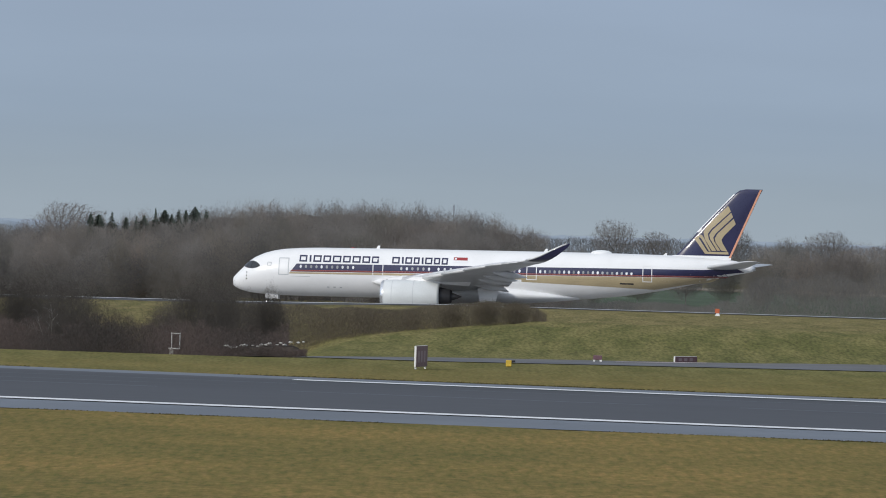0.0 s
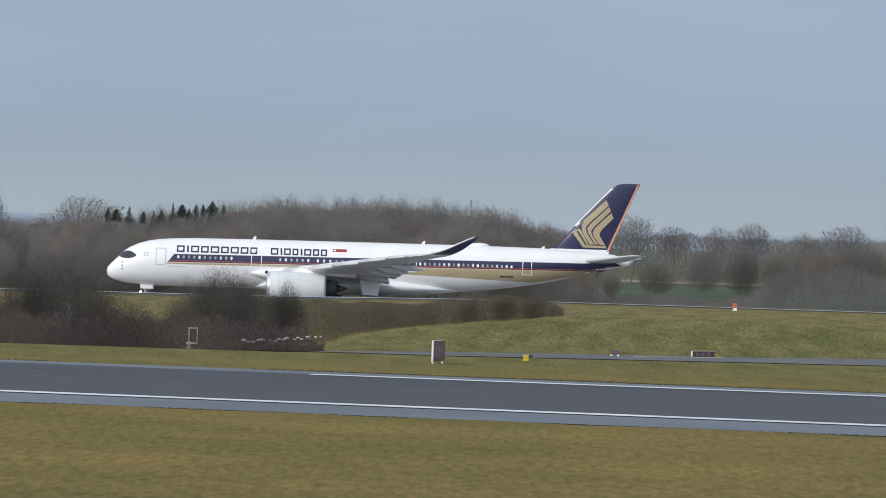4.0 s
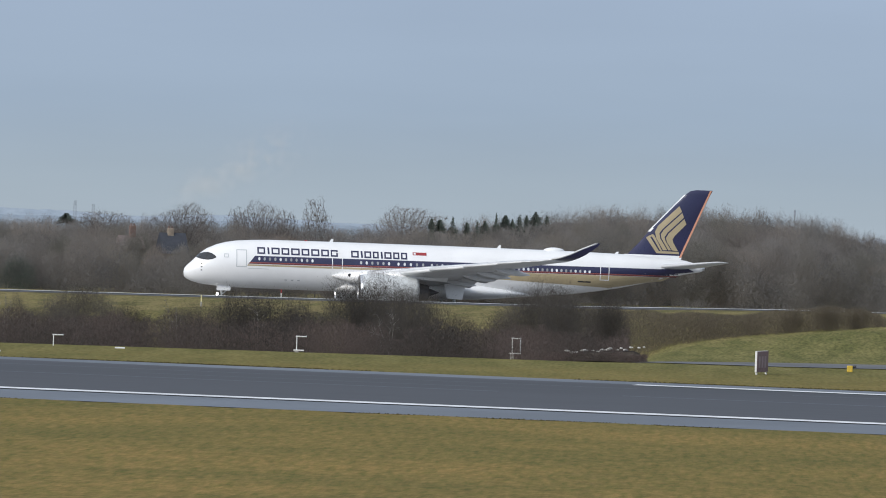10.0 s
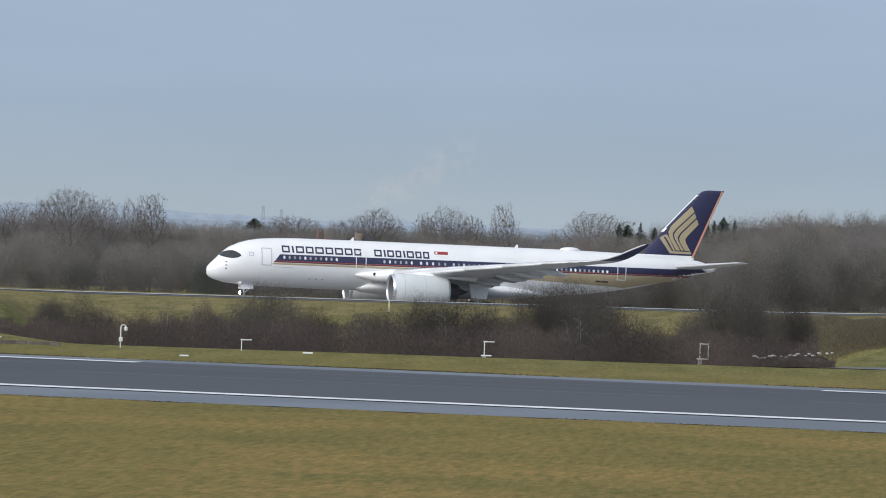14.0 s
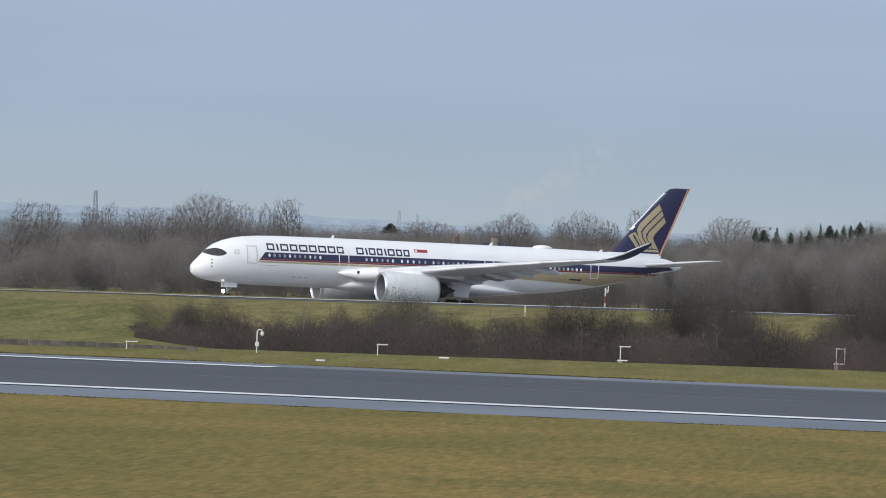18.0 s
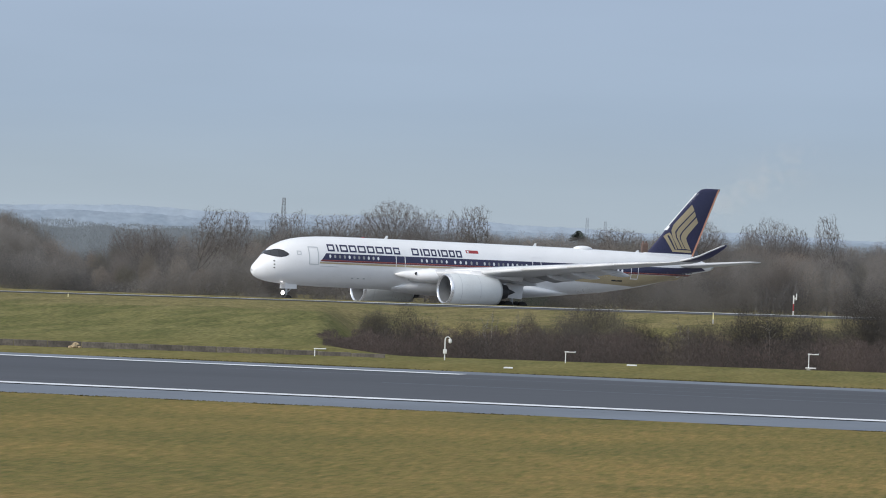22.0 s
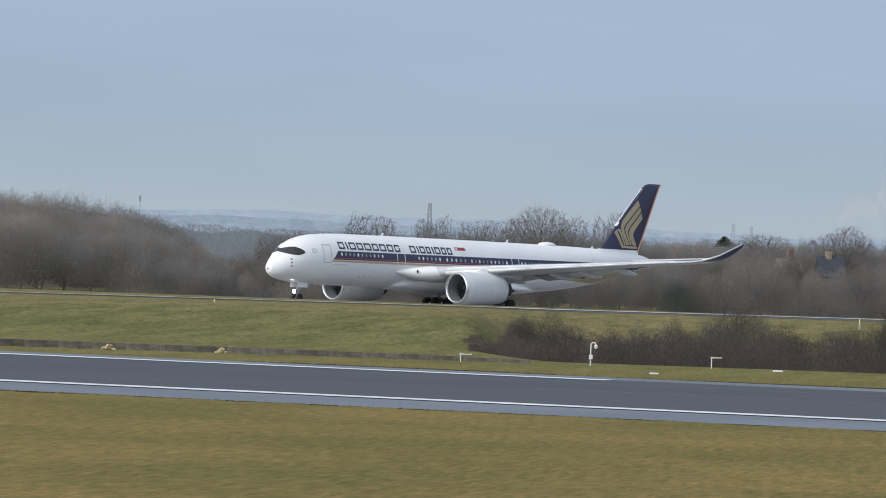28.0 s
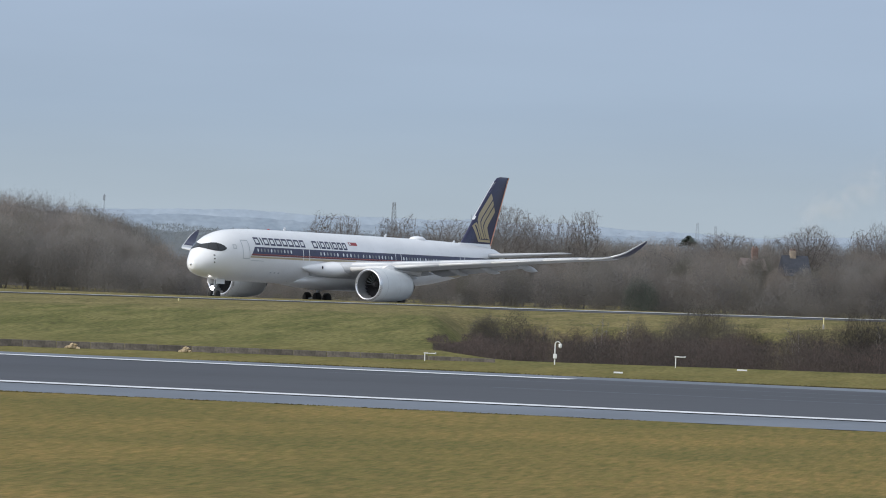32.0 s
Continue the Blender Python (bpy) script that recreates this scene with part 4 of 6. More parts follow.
def grown(seed, h, rx, rz, base=0.3, att=520, step=0.032, twigs=6, twig=0.04, stems=1, tip=0.001, up=0.12, bias=0.45, kill=0.05, fine=0.00065, cloud=0, edge=0.06):
    """A bare tree that grows towards points strewn through a lumpy domed crown; limbs thicken by what they carry, fine twigs are slivers."""
    g = np.random.default_rng(seed)
    o = g.normal(0, 1, (att * 2, 3))
    o /= np.linalg.norm(o, axis=1)[:, None]
    lump = np.array([1 + 0.34 * noise.noise(Vector(q) * 1.6 + Vector((seed, 0, 0))) + 0.16 * noise.noise(Vector(q) * 3.6 + Vector((0, seed, 0))) for q in o])
    p = o * (g.random((att * 2, 1)) ** bias) * lump[:, None] * (rx * h, rx * h, rz * h) + (0, 0, h * (1 - rz))
    p = p[p[:, 2] > base * h * 0.75][:att]
    pts, par = [], []
    for k in range(stems):
        turn = 2.4 * k + g.normal(0, 0.3)
        out = 0.0 if stems == 1 else g.uniform(0.15, 0.55)
        d = np.array([math.cos(turn) * out, math.sin(turn) * out, 1.0])
        q, last = np.array([math.cos(turn), math.sin(turn), 0]) * (0.02 * h if stems > 1 else 0) + (0, 0, -0.03 * h), -1
        while q[2] < base * h:
            pts.append(q)
            par.append(last)
            last = len(pts) - 1
            d = d + g.normal(0, 0.07, 3) * (1, 1, 0)
            q = q + d / np.linalg.norm(d) * step * h
    pts = [np.array(q) for q in pts]
    near = np.full(len(p), 1e9)
    who = np.zeros(len(p), int)
    fresh = list(range(len(pts)))
    for _ in range(int(0.95 / step)):
        new_p = np.array([pts[i] for i in fresh])
        dist = np.linalg.norm(p[:, None] - new_p[None], axis=2)
        j = dist.argmin(1)
        dm = dist[np.arange(len(p)), j]
        better = dm < near
        near = np.where(better, dm, near)
        who = np.where(better, np.array(fresh)[j], who)
        keep = near > kill * h
        p, near, who = p[keep], near[keep], who[keep]
        if not len(p):
            break
        fresh = []
        for i in np.unique(who):
            v = p[who == i] - pts[i]
            d = (v / np.linalg.norm(v, axis=1)[:, None]).mean(0) + g.normal(0, 0.1, 3) + (0, 0, up)
            if par[i] >= 0:
                w = pts[i] - pts[par[i]]
                d = d + 0.45 * w / np.linalg.norm(w)
            pts.append(pts[i] + d / np.linalg.norm(d) * step * h)
            par.append(int(i))
            fresh.append(len(pts) - 1)
    P = np.array(pts)
    n = len(P)
    load = np.full(n, 0.0)
    for i in range(n - 1, -1, -1):
        load[i] = max(load[i], 1.0)
        if par[i] >= 0:
            load[par[i]] += load[i]
    rad = tip * h * np.maximum(1.0, load * 0.6) ** 0.42
    lv, lf = [], []
    for i in range(n):
        if par[i] < 0:
            continue
        a, b = Vector(P[par[i]]), Vector(P[i])
        d = (b - a).normalized()
        s = d.cross(Vector((0.3, 0.5, 0.8))).normalized()
        q = d.cross(s)
        m = 5 if rad[i] > 0.005 * h else 3
        at = len(lv)
        for c, r0 in ((a, min(rad[par[i]], rad[i] * 1.35)), (b, rad[i])):
            for k in range(m):
                f = 2 * math.pi * k / m
                lv.append(tuple(c + s * (r0 * math.cos(f)) + q * (r0 * math.sin(f))))
        for k in range(m):
            lf.append((at + k, at + (k + 1) % m, at + m + (k + 1) % m, at + m + k))
    thin = np.array([i for i in range(n) if load[i] < 16 and par[i] >= 0])
    idx = np.repeat(thin, twigs)
    k = len(idx)
    way = P[idx] - P[np.array(par)[idx]]
    way /= np.linalg.norm(way, axis=1)[:, None]
    B = P[idx] - way * step * h * g.random((k, 1))
    d = way * 0.8 + g.normal(0, 0.55, (k, 3)) + (0, 0, 0.15)
    d /= np.linalg.norm(d, axis=1)[:, None]
    T = B + d * (h * twig * g.uniform(0.35, 1.25, (k, 1)))
    S = np.cross(d, g.normal(0, 1, (k, 3)))
    S /= np.linalg.norm(S, axis=1)[:, None] + 1e-9
    if cloud:
        # the finest twigs fill the whole dome, ever more thinly towards its edge
        o = g.normal(0, 1, (cloud, 3))
        o /= np.linalg.norm(o, axis=1)[:, None]
        pick = g.random((cloud, 1)) ** 0.42
        lump = np.array([1 + 0.34 * noise.noise(Vector(q) * 1.6 + Vector((seed, 0, 0))) + 0.2 * noise.noise(Vector(q) * 3.6 + Vector((0, seed, 0))) + 0.1 * noise.noise(Vector(q) * 8) for q in o])
        b = o * (pick * lump[:, None] + g.normal(0, edge, (cloud, 1))) * (rx * h, rx * h, rz * h) + (0, 0, h * (1 - rz))
        d = o * 0.6 + g.normal(0, 0.5, (cloud, 3)) + (0, 0, 0.35)
        d /= np.linalg.norm(d, axis=1)[:, None]
        keep = b[:, 2] > 0.02 * h
        b, d = b[keep], d[keep]
        k2 = len(b)
        side = np.cross(d, g.normal(0, 1, (k2, 3)))
        side /= np.linalg.norm(side, axis=1)[:, None] + 1e-9
        B, S = np.r_[B, b], np.r_[S, side]
        T = np.r_[T, b + d * (h * twig * g.uniform(0.35, 1.1, (k2, 1)))]
        k += k2
    f = h / np.quantile(T[:, 2], 0.998)
    return [tuple(c * f for c in q) for q in lv], lf, (B * f, T * f, np.full(k, h * fine) * g.uniform(0.6, 1.4, k), S)


def tree_thing(name, data, limb_m, twig_m, label, category, group=""):
    lv, lf, tw = data
    ob = tagged(new(name), label, category, group)
    me = bpy.data.meshes.new("trunk")
    me.from_pydata(lv, [], lf)
    me.materials.append(limb_m)
    t = new("trunk", me)
    t.parent = ob
    c = new("crown", sliver_mesh("crown", tw, twig_m))
    c.parent = ob
    return ob


def shift(ob, az, d, z, sc, yaw, sx=1.0):
    ob.matrix_basis = Matrix.Translation(bearing(az, d, z)) @ Matrix.Rotation(radians(yaw), 4, "Z") @ Matrix.Diagonal((sc * sx, sc * sx, sc, 1))
    return ob


def plant(proto, az, d, z, sc, yaw, sx=1.0, label=""):
    ob = copy_thing(proto, Matrix())
    shift(ob, az, d, z, sc, yaw, sx)
    return tagged(ob, label)


# prototypes, each 10 m tall, used once as they stand
OAKS = [tree_thing("oak_tree", grown(q, 10, w, z, b, 2600, 0.02, 6, 0.03, kill=0.026, tip=0.0007, cloud=12000, bias=0.4), BARK, TWIGS, "bare broad-crowned oak behind the airfield", "tree", "trees behind the taxiway") for q, w, z, b in ((3, 0.36, 0.27, 0.42), (8, 0.38, 0.25, 0.42), (21, 0.34, 0.29, 0.4))]
ASHES = [tree_thing("ash_tree", grown(q, 10, w, 0.3, 0.38, 1500, 0.02, 6, 0.032, k, up=0.2, kill=0.02, tip=0.0008, cloud=2500), BARK, TWIGS, "slender bare tree with upright limbs", "tree", "trees behind the taxiway") for q, w, k in ((5, 0.19, 1), (12, 0.24, 1), (33, 0.2, 2))]
WOODS = [tree_thing("wood_tree", grown(q, 10, w, z, 0.14, 1300, 0.026, 8, 0.04, kill=0.036, bias=0.4, fine=0.0009, tip=0.0008, cloud=34000), WOODL, WOODT, "bare winter tree with a rounded crown in the wood", "tree", "trees of the wood") for q, w, z in ((41, 0.36, 0.42), (42, 0.32, 0.44), (43, 0.42, 0.4), (44, 0.28, 0.43))]
# the landmark trees: bearing, top above eye level, distance, kind, spread
LAND = ((-1.70, 0.14, 1480, 0, 1.2), (-2.1, 0.037, 1500, 1, 1.05), (-2.57, 0.05, 1520, 2, 1.0), (-2.89, 0.095, 1460, 0, 1.1), (-2.42, -0.175, 1140, 6, 0.62), (-2.81, -0.13, 1140, 7, 0.62), (-3.23, -0.07, 1150, 8, 0.7), (-3.42, 0.004, 1180, 6, 0.6),
        (-3.83, 0.096, 1400, 1, 1.25), (-3.62, -0.1, 1130, 9, 0.8), (-3.95, -0.08, 1120, 6, 0.8), (-4.2, -0.02, 1150, 8, 0.8), (-4.5, 0.03, 1400, 2, 1.2), (-4.7, -0.04, 1150, 7, 0.8), (-3.15, -0.22, 1100, 9, 0.8), (-1.35, -0.16, 1120, 6, 0.7), (-1.95, -0.33, 1100, 8, 0.7), (-1.5, -0.38, 1080, 9, 0.7),
        (3.72, 0.12, 960, 1, 1.35), (4.65, 0.175, 860, 4, 0.75), (4.95, 0.05, 900, 3, 0.9), (5.2, 0.132, 880, 2, 0.95), (5.42, 0.06, 900, 5, 0.8), (5.93, 0.085, 880, 0, 1.15), (6.75, -0.02, 920, 1, 1.5), (8.15, 0.155, 860, 3, 1.0), (8.32, 0.1, 880, 5, 0.8), (8.62, 0.09, 870, 2, 1.0), (8.95, 0.18, 850, 1, 1.0),
        (9.2, 0.06, 880, 4, 0.9), (9.5, 0.03, 900, 0, 1.35), (9.95, 0.06, 900, 5, 0.9), (10.1, 0.02, 920, 3, 0.9), (10.5, 0.035, 860, 3, 0.95), (10.74, 0.05, 850, 4, 1.1), (11.35, -0.14, 880, 2, 1.3), (11.6, -0.17, 900, 0, 1.0), (7.3, -0.08, 900, 2, 1.1), (6.3, -0.05, 900, 4, 1.0))
used = set()
for az, el, d, k, sp in LAND:
    if az > 0:
        d += 75
        el += 0.02
    sp *= 0.85 if k < 3 else 0.95 if k < 6 else 1.6
    z = ground(az, d) - 0.3
    sc = (rise(el, d) - z) / 10
    proto = (OAKS + ASHES + WOODS)[k]
    if k in used:
        plant(proto, az, d, z, sc, (az * 977) % 360, sp)
    else:
        used.add(k)
        shift(proto, az, d, z, sc, (az * 977) % 360, sp)

# the wood: single trees along its skyline, thicket below
SKYLINE = ((-7, -0.12), (-5, -0.10), (-1.6, -0.12), (-1.15, -0.10), (-0.8, 0.08), (-0.36, 0.185), (0.5, 0.24), (1.1, 0.25), (2.2, 0.185), (2.5, 0.12), (3.0, 0.06), (3.4, 0.03), (4.3, -0.07), (5.5, -0.03), (6.5, -0.05), (7.5, -0.06), (8.8, -0.07), (9.6, -0.10), (10.5, -0.17), (11.2, -0.2),
           (11.8, -0.30), (12.08, -0.39), (12.18, -0.31), (12.34, -0.20), (12.58, -0.09), (12.75, 0.02), (13.03, 0.09), (13.47, 0.15), (13.95, 0.195), (17, 0.22))
r = random.Random(5)
az = -0.9
while az < 16.0:
    hill = az < 3.3 or az > 12.2
    el = lerp(az, SKYLINE) + r.uniform(-0.05, 0.01)
    d = r.uniform(985, 1045) if hill else r.uniform(955, 1000)
    z = ground(az, d) - 0.5
    el = min(el, -0.4) if 11.9 < az < 12.24 else el
    plant(WOODS[r.randrange(4)], az, d, z, (rise(el, d) - z) / 10, r.uniform(0, 360), r.uniform(0.5, 0.72), "bare winter tree in the edge of the wood")
    az += r.uniform(0.14, 0.28) if hill else r.uniform(0.16, 0.34)
# rows of whole trees in front, lower and lower towards the airfield
for d0, d1, drop, gap in ((893, 905, 0.33, 0.27), (918, 934, 0.22, 0.25), (946, 962, 0.11, 0.24)):
    az = -1.15
    while az < 15.2:
        rim = lerp(az, SKYLINE)
        d = r.uniform(d0, d1)
        el = rim - drop * (0.62 + 0.55 * r.random()) - (0.1 if az < -0.85 else 0)
        if 5.8 < az < 6.65 and d < 945:
            el = min(el, -0.31 if az < 6.25 else -0.20)
        z = ground(az, d) - 0.5
        sc = (rise(el, d) - z) / 10
        if 11.88 < az < 12.26:
            el = min(el, -0.42 - 0.1 * r.random())
        sx = r.uniform(0.7, 1.05) if az < 12 else r.uniform(1.0, 1.45)
        tree = plant(WOODS[r.randrange(4)], az, d, z, sc, r.uniform(0, 360), sx)
        if az > 12.2:
            # the wood on the rise is paler: haze is mixed into its twig colour
            for piece in tree.children:
                piece.material_slots[0].link = "OBJECT"
                piece.material_slots[0].material = RISET
        az += gap * r.uniform(0.6, 1.4) * (1.0 if az < 12.2 else 1.5)


def thicket(name, n, az0, az1, d0, d1, top, low, ln, w, m, label, category, lean=0.35, power=0.8):
    """A dense tangle of fine stems that fills a stretch of land up to a skyline."""
    na, nd = 120, 6
    grid = [(az0 + (az1 - az0) * (i + 0.5) / na, d0 + (d1 - d0) * (j + 0.5) / nd) for i in range(na) for j in range(nd)]
    zl, zt = np.array([low(a, d) for a, d in grid]), np.array([top(a, d) for a, d in grid])
    pick = rng.integers(0, len(grid), n)
    ga = np.array(grid)[pick]
    az_ = np.radians(ga[:, 0] + rng.uniform(-0.5, 0.5, n) * (az1 - az0) / na)
    d_ = ga[:, 1] + rng.uniform(-0.5, 0.5, n) * (d1 - d0) / nd
    zl, zt = zl[pick], zt[pick]
    z_ = zl + (zt - zl) * rng.random(n) ** power
    B = np.c_[-np.sin(az_) * d_, np.cos(az_) * d_, z_]
    T = B + np.c_[rng.normal(0, lean, n), rng.normal(0, lean, n), rng.uniform(0.15, 1.1, n)] * ln
    T[:, 2] = np.minimum(T[:, 2], zt + rng.random(n) ** 3 * 0.6 * ln)
    a = rng.uniform(-0.6, 0.6, n)
    sd = np.c_[np.cos(a), np.sin(a), rng.normal(0, 0.2, n)]
    return tagged(new(name, sliver_mesh(name, (B, T, w * rng.uniform(0.5, 1.2, n), sd), m)), label, category, kind="stuff")


def wood_top(az, d):
    n1 = noise.noise(Vector((az * 5.0, d * 0.02, 0))) * 0.05 + noise.noise(Vector((az * 17.0, d * 0.05, 3))) * 0.03
    return rise(lerp(az, SKYLINE) - 0.05 + n1, d)


DEEP = mat("wood_depth_shade", (0.13, 0.124, 0.122), 1.0, vary=0.2, scale=0.25, fine=3, spec=0.0, other=(0.11, 0.105, 0.104))


def crowns(name, m, label, az0, az1, d0, d1, step, per, drop, seed=17, rad0=2.3, rad1=4.8):
    """A stand of bare crowns: lumpy domes of fine twigs, one beside the other up to the skyline."""
    rr = random.Random(seed)
    B, T, W = [], [], []
    S = []
    az = az0
    while az < az1:
        d = rr.uniform(d0, d1)
        end = smooth01((az - az0) / 0.25 + 0.35)
        top = rise(lerp(az, SKYLINE) - (drop + 0.02) * rr.uniform(0.1, 1.3) + 0.015, d)
        zg = ground(az, d) - 0.5
        if d < 950 and 5.8 < az < 6.6:
            top = min(top, rise(-0.33 if az < 6.25 else -0.22, d))
        top = zg + (top - zg) * end
        c = bearing(az, d)
        rad = rr.uniform(rad0, rad1)
        tall = min(rr.uniform(7, 12), top - zg) if drop < 0.2 else (top - zg) * 1.1
        k = int(per * rad / 3.4)
        ph = rng.normal(0, 1, (k, 3)) * (1, 1, 0.9) + (0, 0, 0.3)
        ph /= np.linalg.norm(ph, axis=1)[:, None]
        q = 0.2 + 0.79 * rng.random((k, 1)) ** 0.55
        lump = 1 + 0.16 * np.sin(5 * ph[:, :1] + rad * 9) * np.cos(4 * ph[:, 1:2] + tall * 7) + 0.1 * np.sin(11 * ph[:, :1] + 9 * ph[:, 2:3] + rad * 5)
        size = np.array([rad, rad, tall * 0.5])
        b = np.array([c.x, c.y, top - tall * 0.5]) + ph * q * lump * size
        B.append(b)
        dd = ph * 0.2 + rng.normal(0, 0.6, (k, 3)) + (0, 0, 0.15)
        T.append(b + dd * rng.uniform(0.14, 0.5, (k, 1)))
        # each spray of twigs lies roughly along the crown's shell
        side = np.cross(dd, ph + rng.normal(0, 0.35, (k, 3)))
        S.append(side / (np.linalg.norm(side, axis=1)[:, None] + 1e-6))
        W.append(0.016 + 0.028 * (1.04 - q[:, 0]))
        az += step * rr.uniform(0.5, 1.5)
    B, T, W, sd = np.concatenate(B), np.concatenate(T), np.concatenate(W), np.concatenate(S)
    n = len(B)
    return tagged(new(name, sliver_mesh(name, (B, T, W * rng.uniform(0.6, 1.4, n), sd), m)), label, "wood", kind="stuff")


WOODB = mat("paler_wood", (0.275, 0.258, 0.242), 0.95, vary=0.12, scale=0.12, fine=0.8, spec=0.05, other=(0.170, 0.162, 0.160), thru=0.5, edge=(0.42, 0.58))
for i, (d0, d1, drop, m) in enumerate(((884, 892, 0.46, WOODB), (936, 944, 0.2, WOODM), (970, 1000, 0.07, WOODM))):
    crowns("woodland", m, "dense bare winter wood beyond the taxiway", -1.2 + 0.04 * i, 12.2, d0, d1, 0.11, 2600, drop, 17 + i)
for i, (d0, d1, drop, m) in enumerate(((884, 892, 0.5, RISEB), (936, 944, 0.2, RISEB), (975, 1010, 0.06, RISEB))):
    crowns("woodland", m, "wooded rise with bare crowns", 11.9, 17, d0, d1, 0.13, 3000, drop, 37 + i, 2.8, 5.4)
# bluish-grey twigs: the haze over the far trees is in their colour
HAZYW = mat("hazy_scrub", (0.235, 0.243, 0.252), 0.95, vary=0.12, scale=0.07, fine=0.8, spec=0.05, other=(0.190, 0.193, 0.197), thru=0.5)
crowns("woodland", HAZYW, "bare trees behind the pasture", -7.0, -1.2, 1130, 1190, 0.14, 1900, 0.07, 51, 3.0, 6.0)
crowns("woodland", WOODM, "bare scrub under the oaks", -7.0, -3.0, 1040, 1080, 0.16, 1800, 0.22, 52)
thicket("hedgerow", 110000, -8, -1.0, 905, 950, lambda a, d: rise(lerp(a, ((-4.5, -0.34), (-3.1, -0.38), (-2.9, -0.68), (-1.5, -0.68), (-1.0, -0.5))) + 0.1 * noise.noise(Vector((a * 3, 0, 0))), d), lambda a, d: ground(a, d), 1.2, 0.014, WOODM, "bare hedge and scrub under the oaks", "hedge", power=1.3)
# solid dark sheet behind the trees, painted as the shade deep in the wood
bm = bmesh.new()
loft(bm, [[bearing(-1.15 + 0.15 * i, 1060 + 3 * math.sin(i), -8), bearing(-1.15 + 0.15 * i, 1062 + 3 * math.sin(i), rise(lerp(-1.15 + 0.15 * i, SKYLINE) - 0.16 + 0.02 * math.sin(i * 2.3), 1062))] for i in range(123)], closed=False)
tagged(thing("wood_backdrop", bm, DEEP, "dark sheet standing for the shaded depths of the bare wood", "wood"), kind="structure")
# conifers


def conifer(seed, h):
    """Uneven tiers of drooping boughs round a straight stem."""
    r2 = random.Random(seed)
    B, T, W, S = [], [], [], []
    tiers = [(r2.uniform(0.1, 0.99), r2.uniform(0.65, 1.2), r2.uniform(0, 6.28)) for _ in range(34)]
    for i in range(3000):
        f, k, turn = tiers[r2.randrange(34)]
        f = min(0.995, max(0.05, f + r2.gauss(0, 0.02)))
        z = h * f
        a = r2.uniform(0, 6.283)
        rad = (h * 0.24 * max(0.0, 1 - f) ** 0.72 + 0.1) * k * (1 + 0.35 * math.sin(2 * a + turn))
        o = Vector((math.cos(a), math.sin(a), 0))
        b = Vector((0, 0, z)) + o * rad * r2.uniform(0, 0.5)
        t = Vector((0, 0, z)) + o * rad * r2.uniform(0.6, 1.1) + Vector((0, 0, -rad * r2.uniform(0.05, 0.4)))
        B.append(tuple(b)), T.append(tuple(t)), W.append(0.05 + 0.1 * (1 - f) * r2.random()), S.append(tuple((Vector((0, 0, 1)).cross(o) * r2.uniform(0.2, 1) + Vector((0, 0, r2.uniform(0.2, 0.8)))).normalized()))
    n = 6
    lv = [(0.16 * math.cos(c), 0.16 * math.sin(c), -0.2) for c in np.linspace(0, 6.28, n, endpoint=False)] + [(0.02 * math.cos(c), 0.02 * math.sin(c), h * 0.97) for c in np.linspace(0, 6.28, n, endpoint=False)]
    return lv, [(i, (i + 1) % n, n + (i + 1) % n, n + i) for i in range(n)], (np.array(B), np.array(T), np.array(W), np.array(S))


CON = [tree_thing("conifer", conifer(s, 10), BARK, EVERG, "dark green conifer among bare trees", "tree", "conifers") for s in (1, 2, 4)]
k = 0
for az, el in ((3.29, 0.062), (3.15, 0.0), (2.97, 0.02), (2.86, 0.115), (2.77, 0.085), (2.7, 0.05), (2.63, 0.101), (2.56, 0.09), (2.47, 0.13), (3.05, 0.03), (3.42, 0.02), (3.5, 0.04), (2.36, 0.11), (7.12, -0.04)):
    d = 1005.0 if az > 4 else 966.0
    z = ground(az, d) - 0.3
    sc = (rise(el, d) - z) / 10
    sp = 1.0 + 0.35 * math.sin(az * 41) if az < 4 else 2.2
    if k < 3:
        shift(CON[k], az, d, z, sc, 40 * k, sp)
    else:
        plant(CON[k % 3], az, d, z, sc, az * 700 % 360, sp)
    k += 1
HOLLY = tree_thing("holly_bush", grown(9, 4, 0.55, 0.46, 0.08, 700, 0.03, 5, 0.05, 4, kill=0.04, fine=0.0012, cloud=26000, edge=0.12), BARK, EVERG, "dark evergreen bush in the wood's edge", "bush")
shift(HOLLY, 7.58, 885, ground(7.58, 885) - 0.3, 1.85, 0, 0.75)

# bushes in the dip
BUSHES = [tree_thing("bush", grown(q, 4, w, 0.47, 0.1, 1300, 0.026, 5, 0.036, k, up=0.16, kill=0.036, fine=0.0007, tip=0.0007, bias=0.5, cloud=96000, edge=0.09), BUSHM, BUSHM, "dense bare brown bush in the hollow", "bush", "bushes in the hollow") for q, w, k in ((2, 0.44, 6), (4, 0.4, 5), (6, 0.48, 7), (10, 0.36, 4))]
OBUSH = tree_thing("bush", grown(14, 4, 0.46, 0.47, 0.1, 1000, 0.026, 5, 0.036, 6, up=0.16, kill=0.036, fine=0.0007, tip=0.0007, bias=0.5, cloud=80000, edge=0.1), OLIVE, OLIVE, "bare olive-brown bush behind the mound", "bush", "bushes behind the mound")
SAPL = [tree_thing("sapling", grown(q, 4, 0.1, 0.22, 0.56, 110, 0.03, 5, 0.06, 1, 0.0009, 0.5), PALEBARK, BUSHM, "thin pale bare sapling", "tree", "saplings in the hollow") for q in (7, 9)]
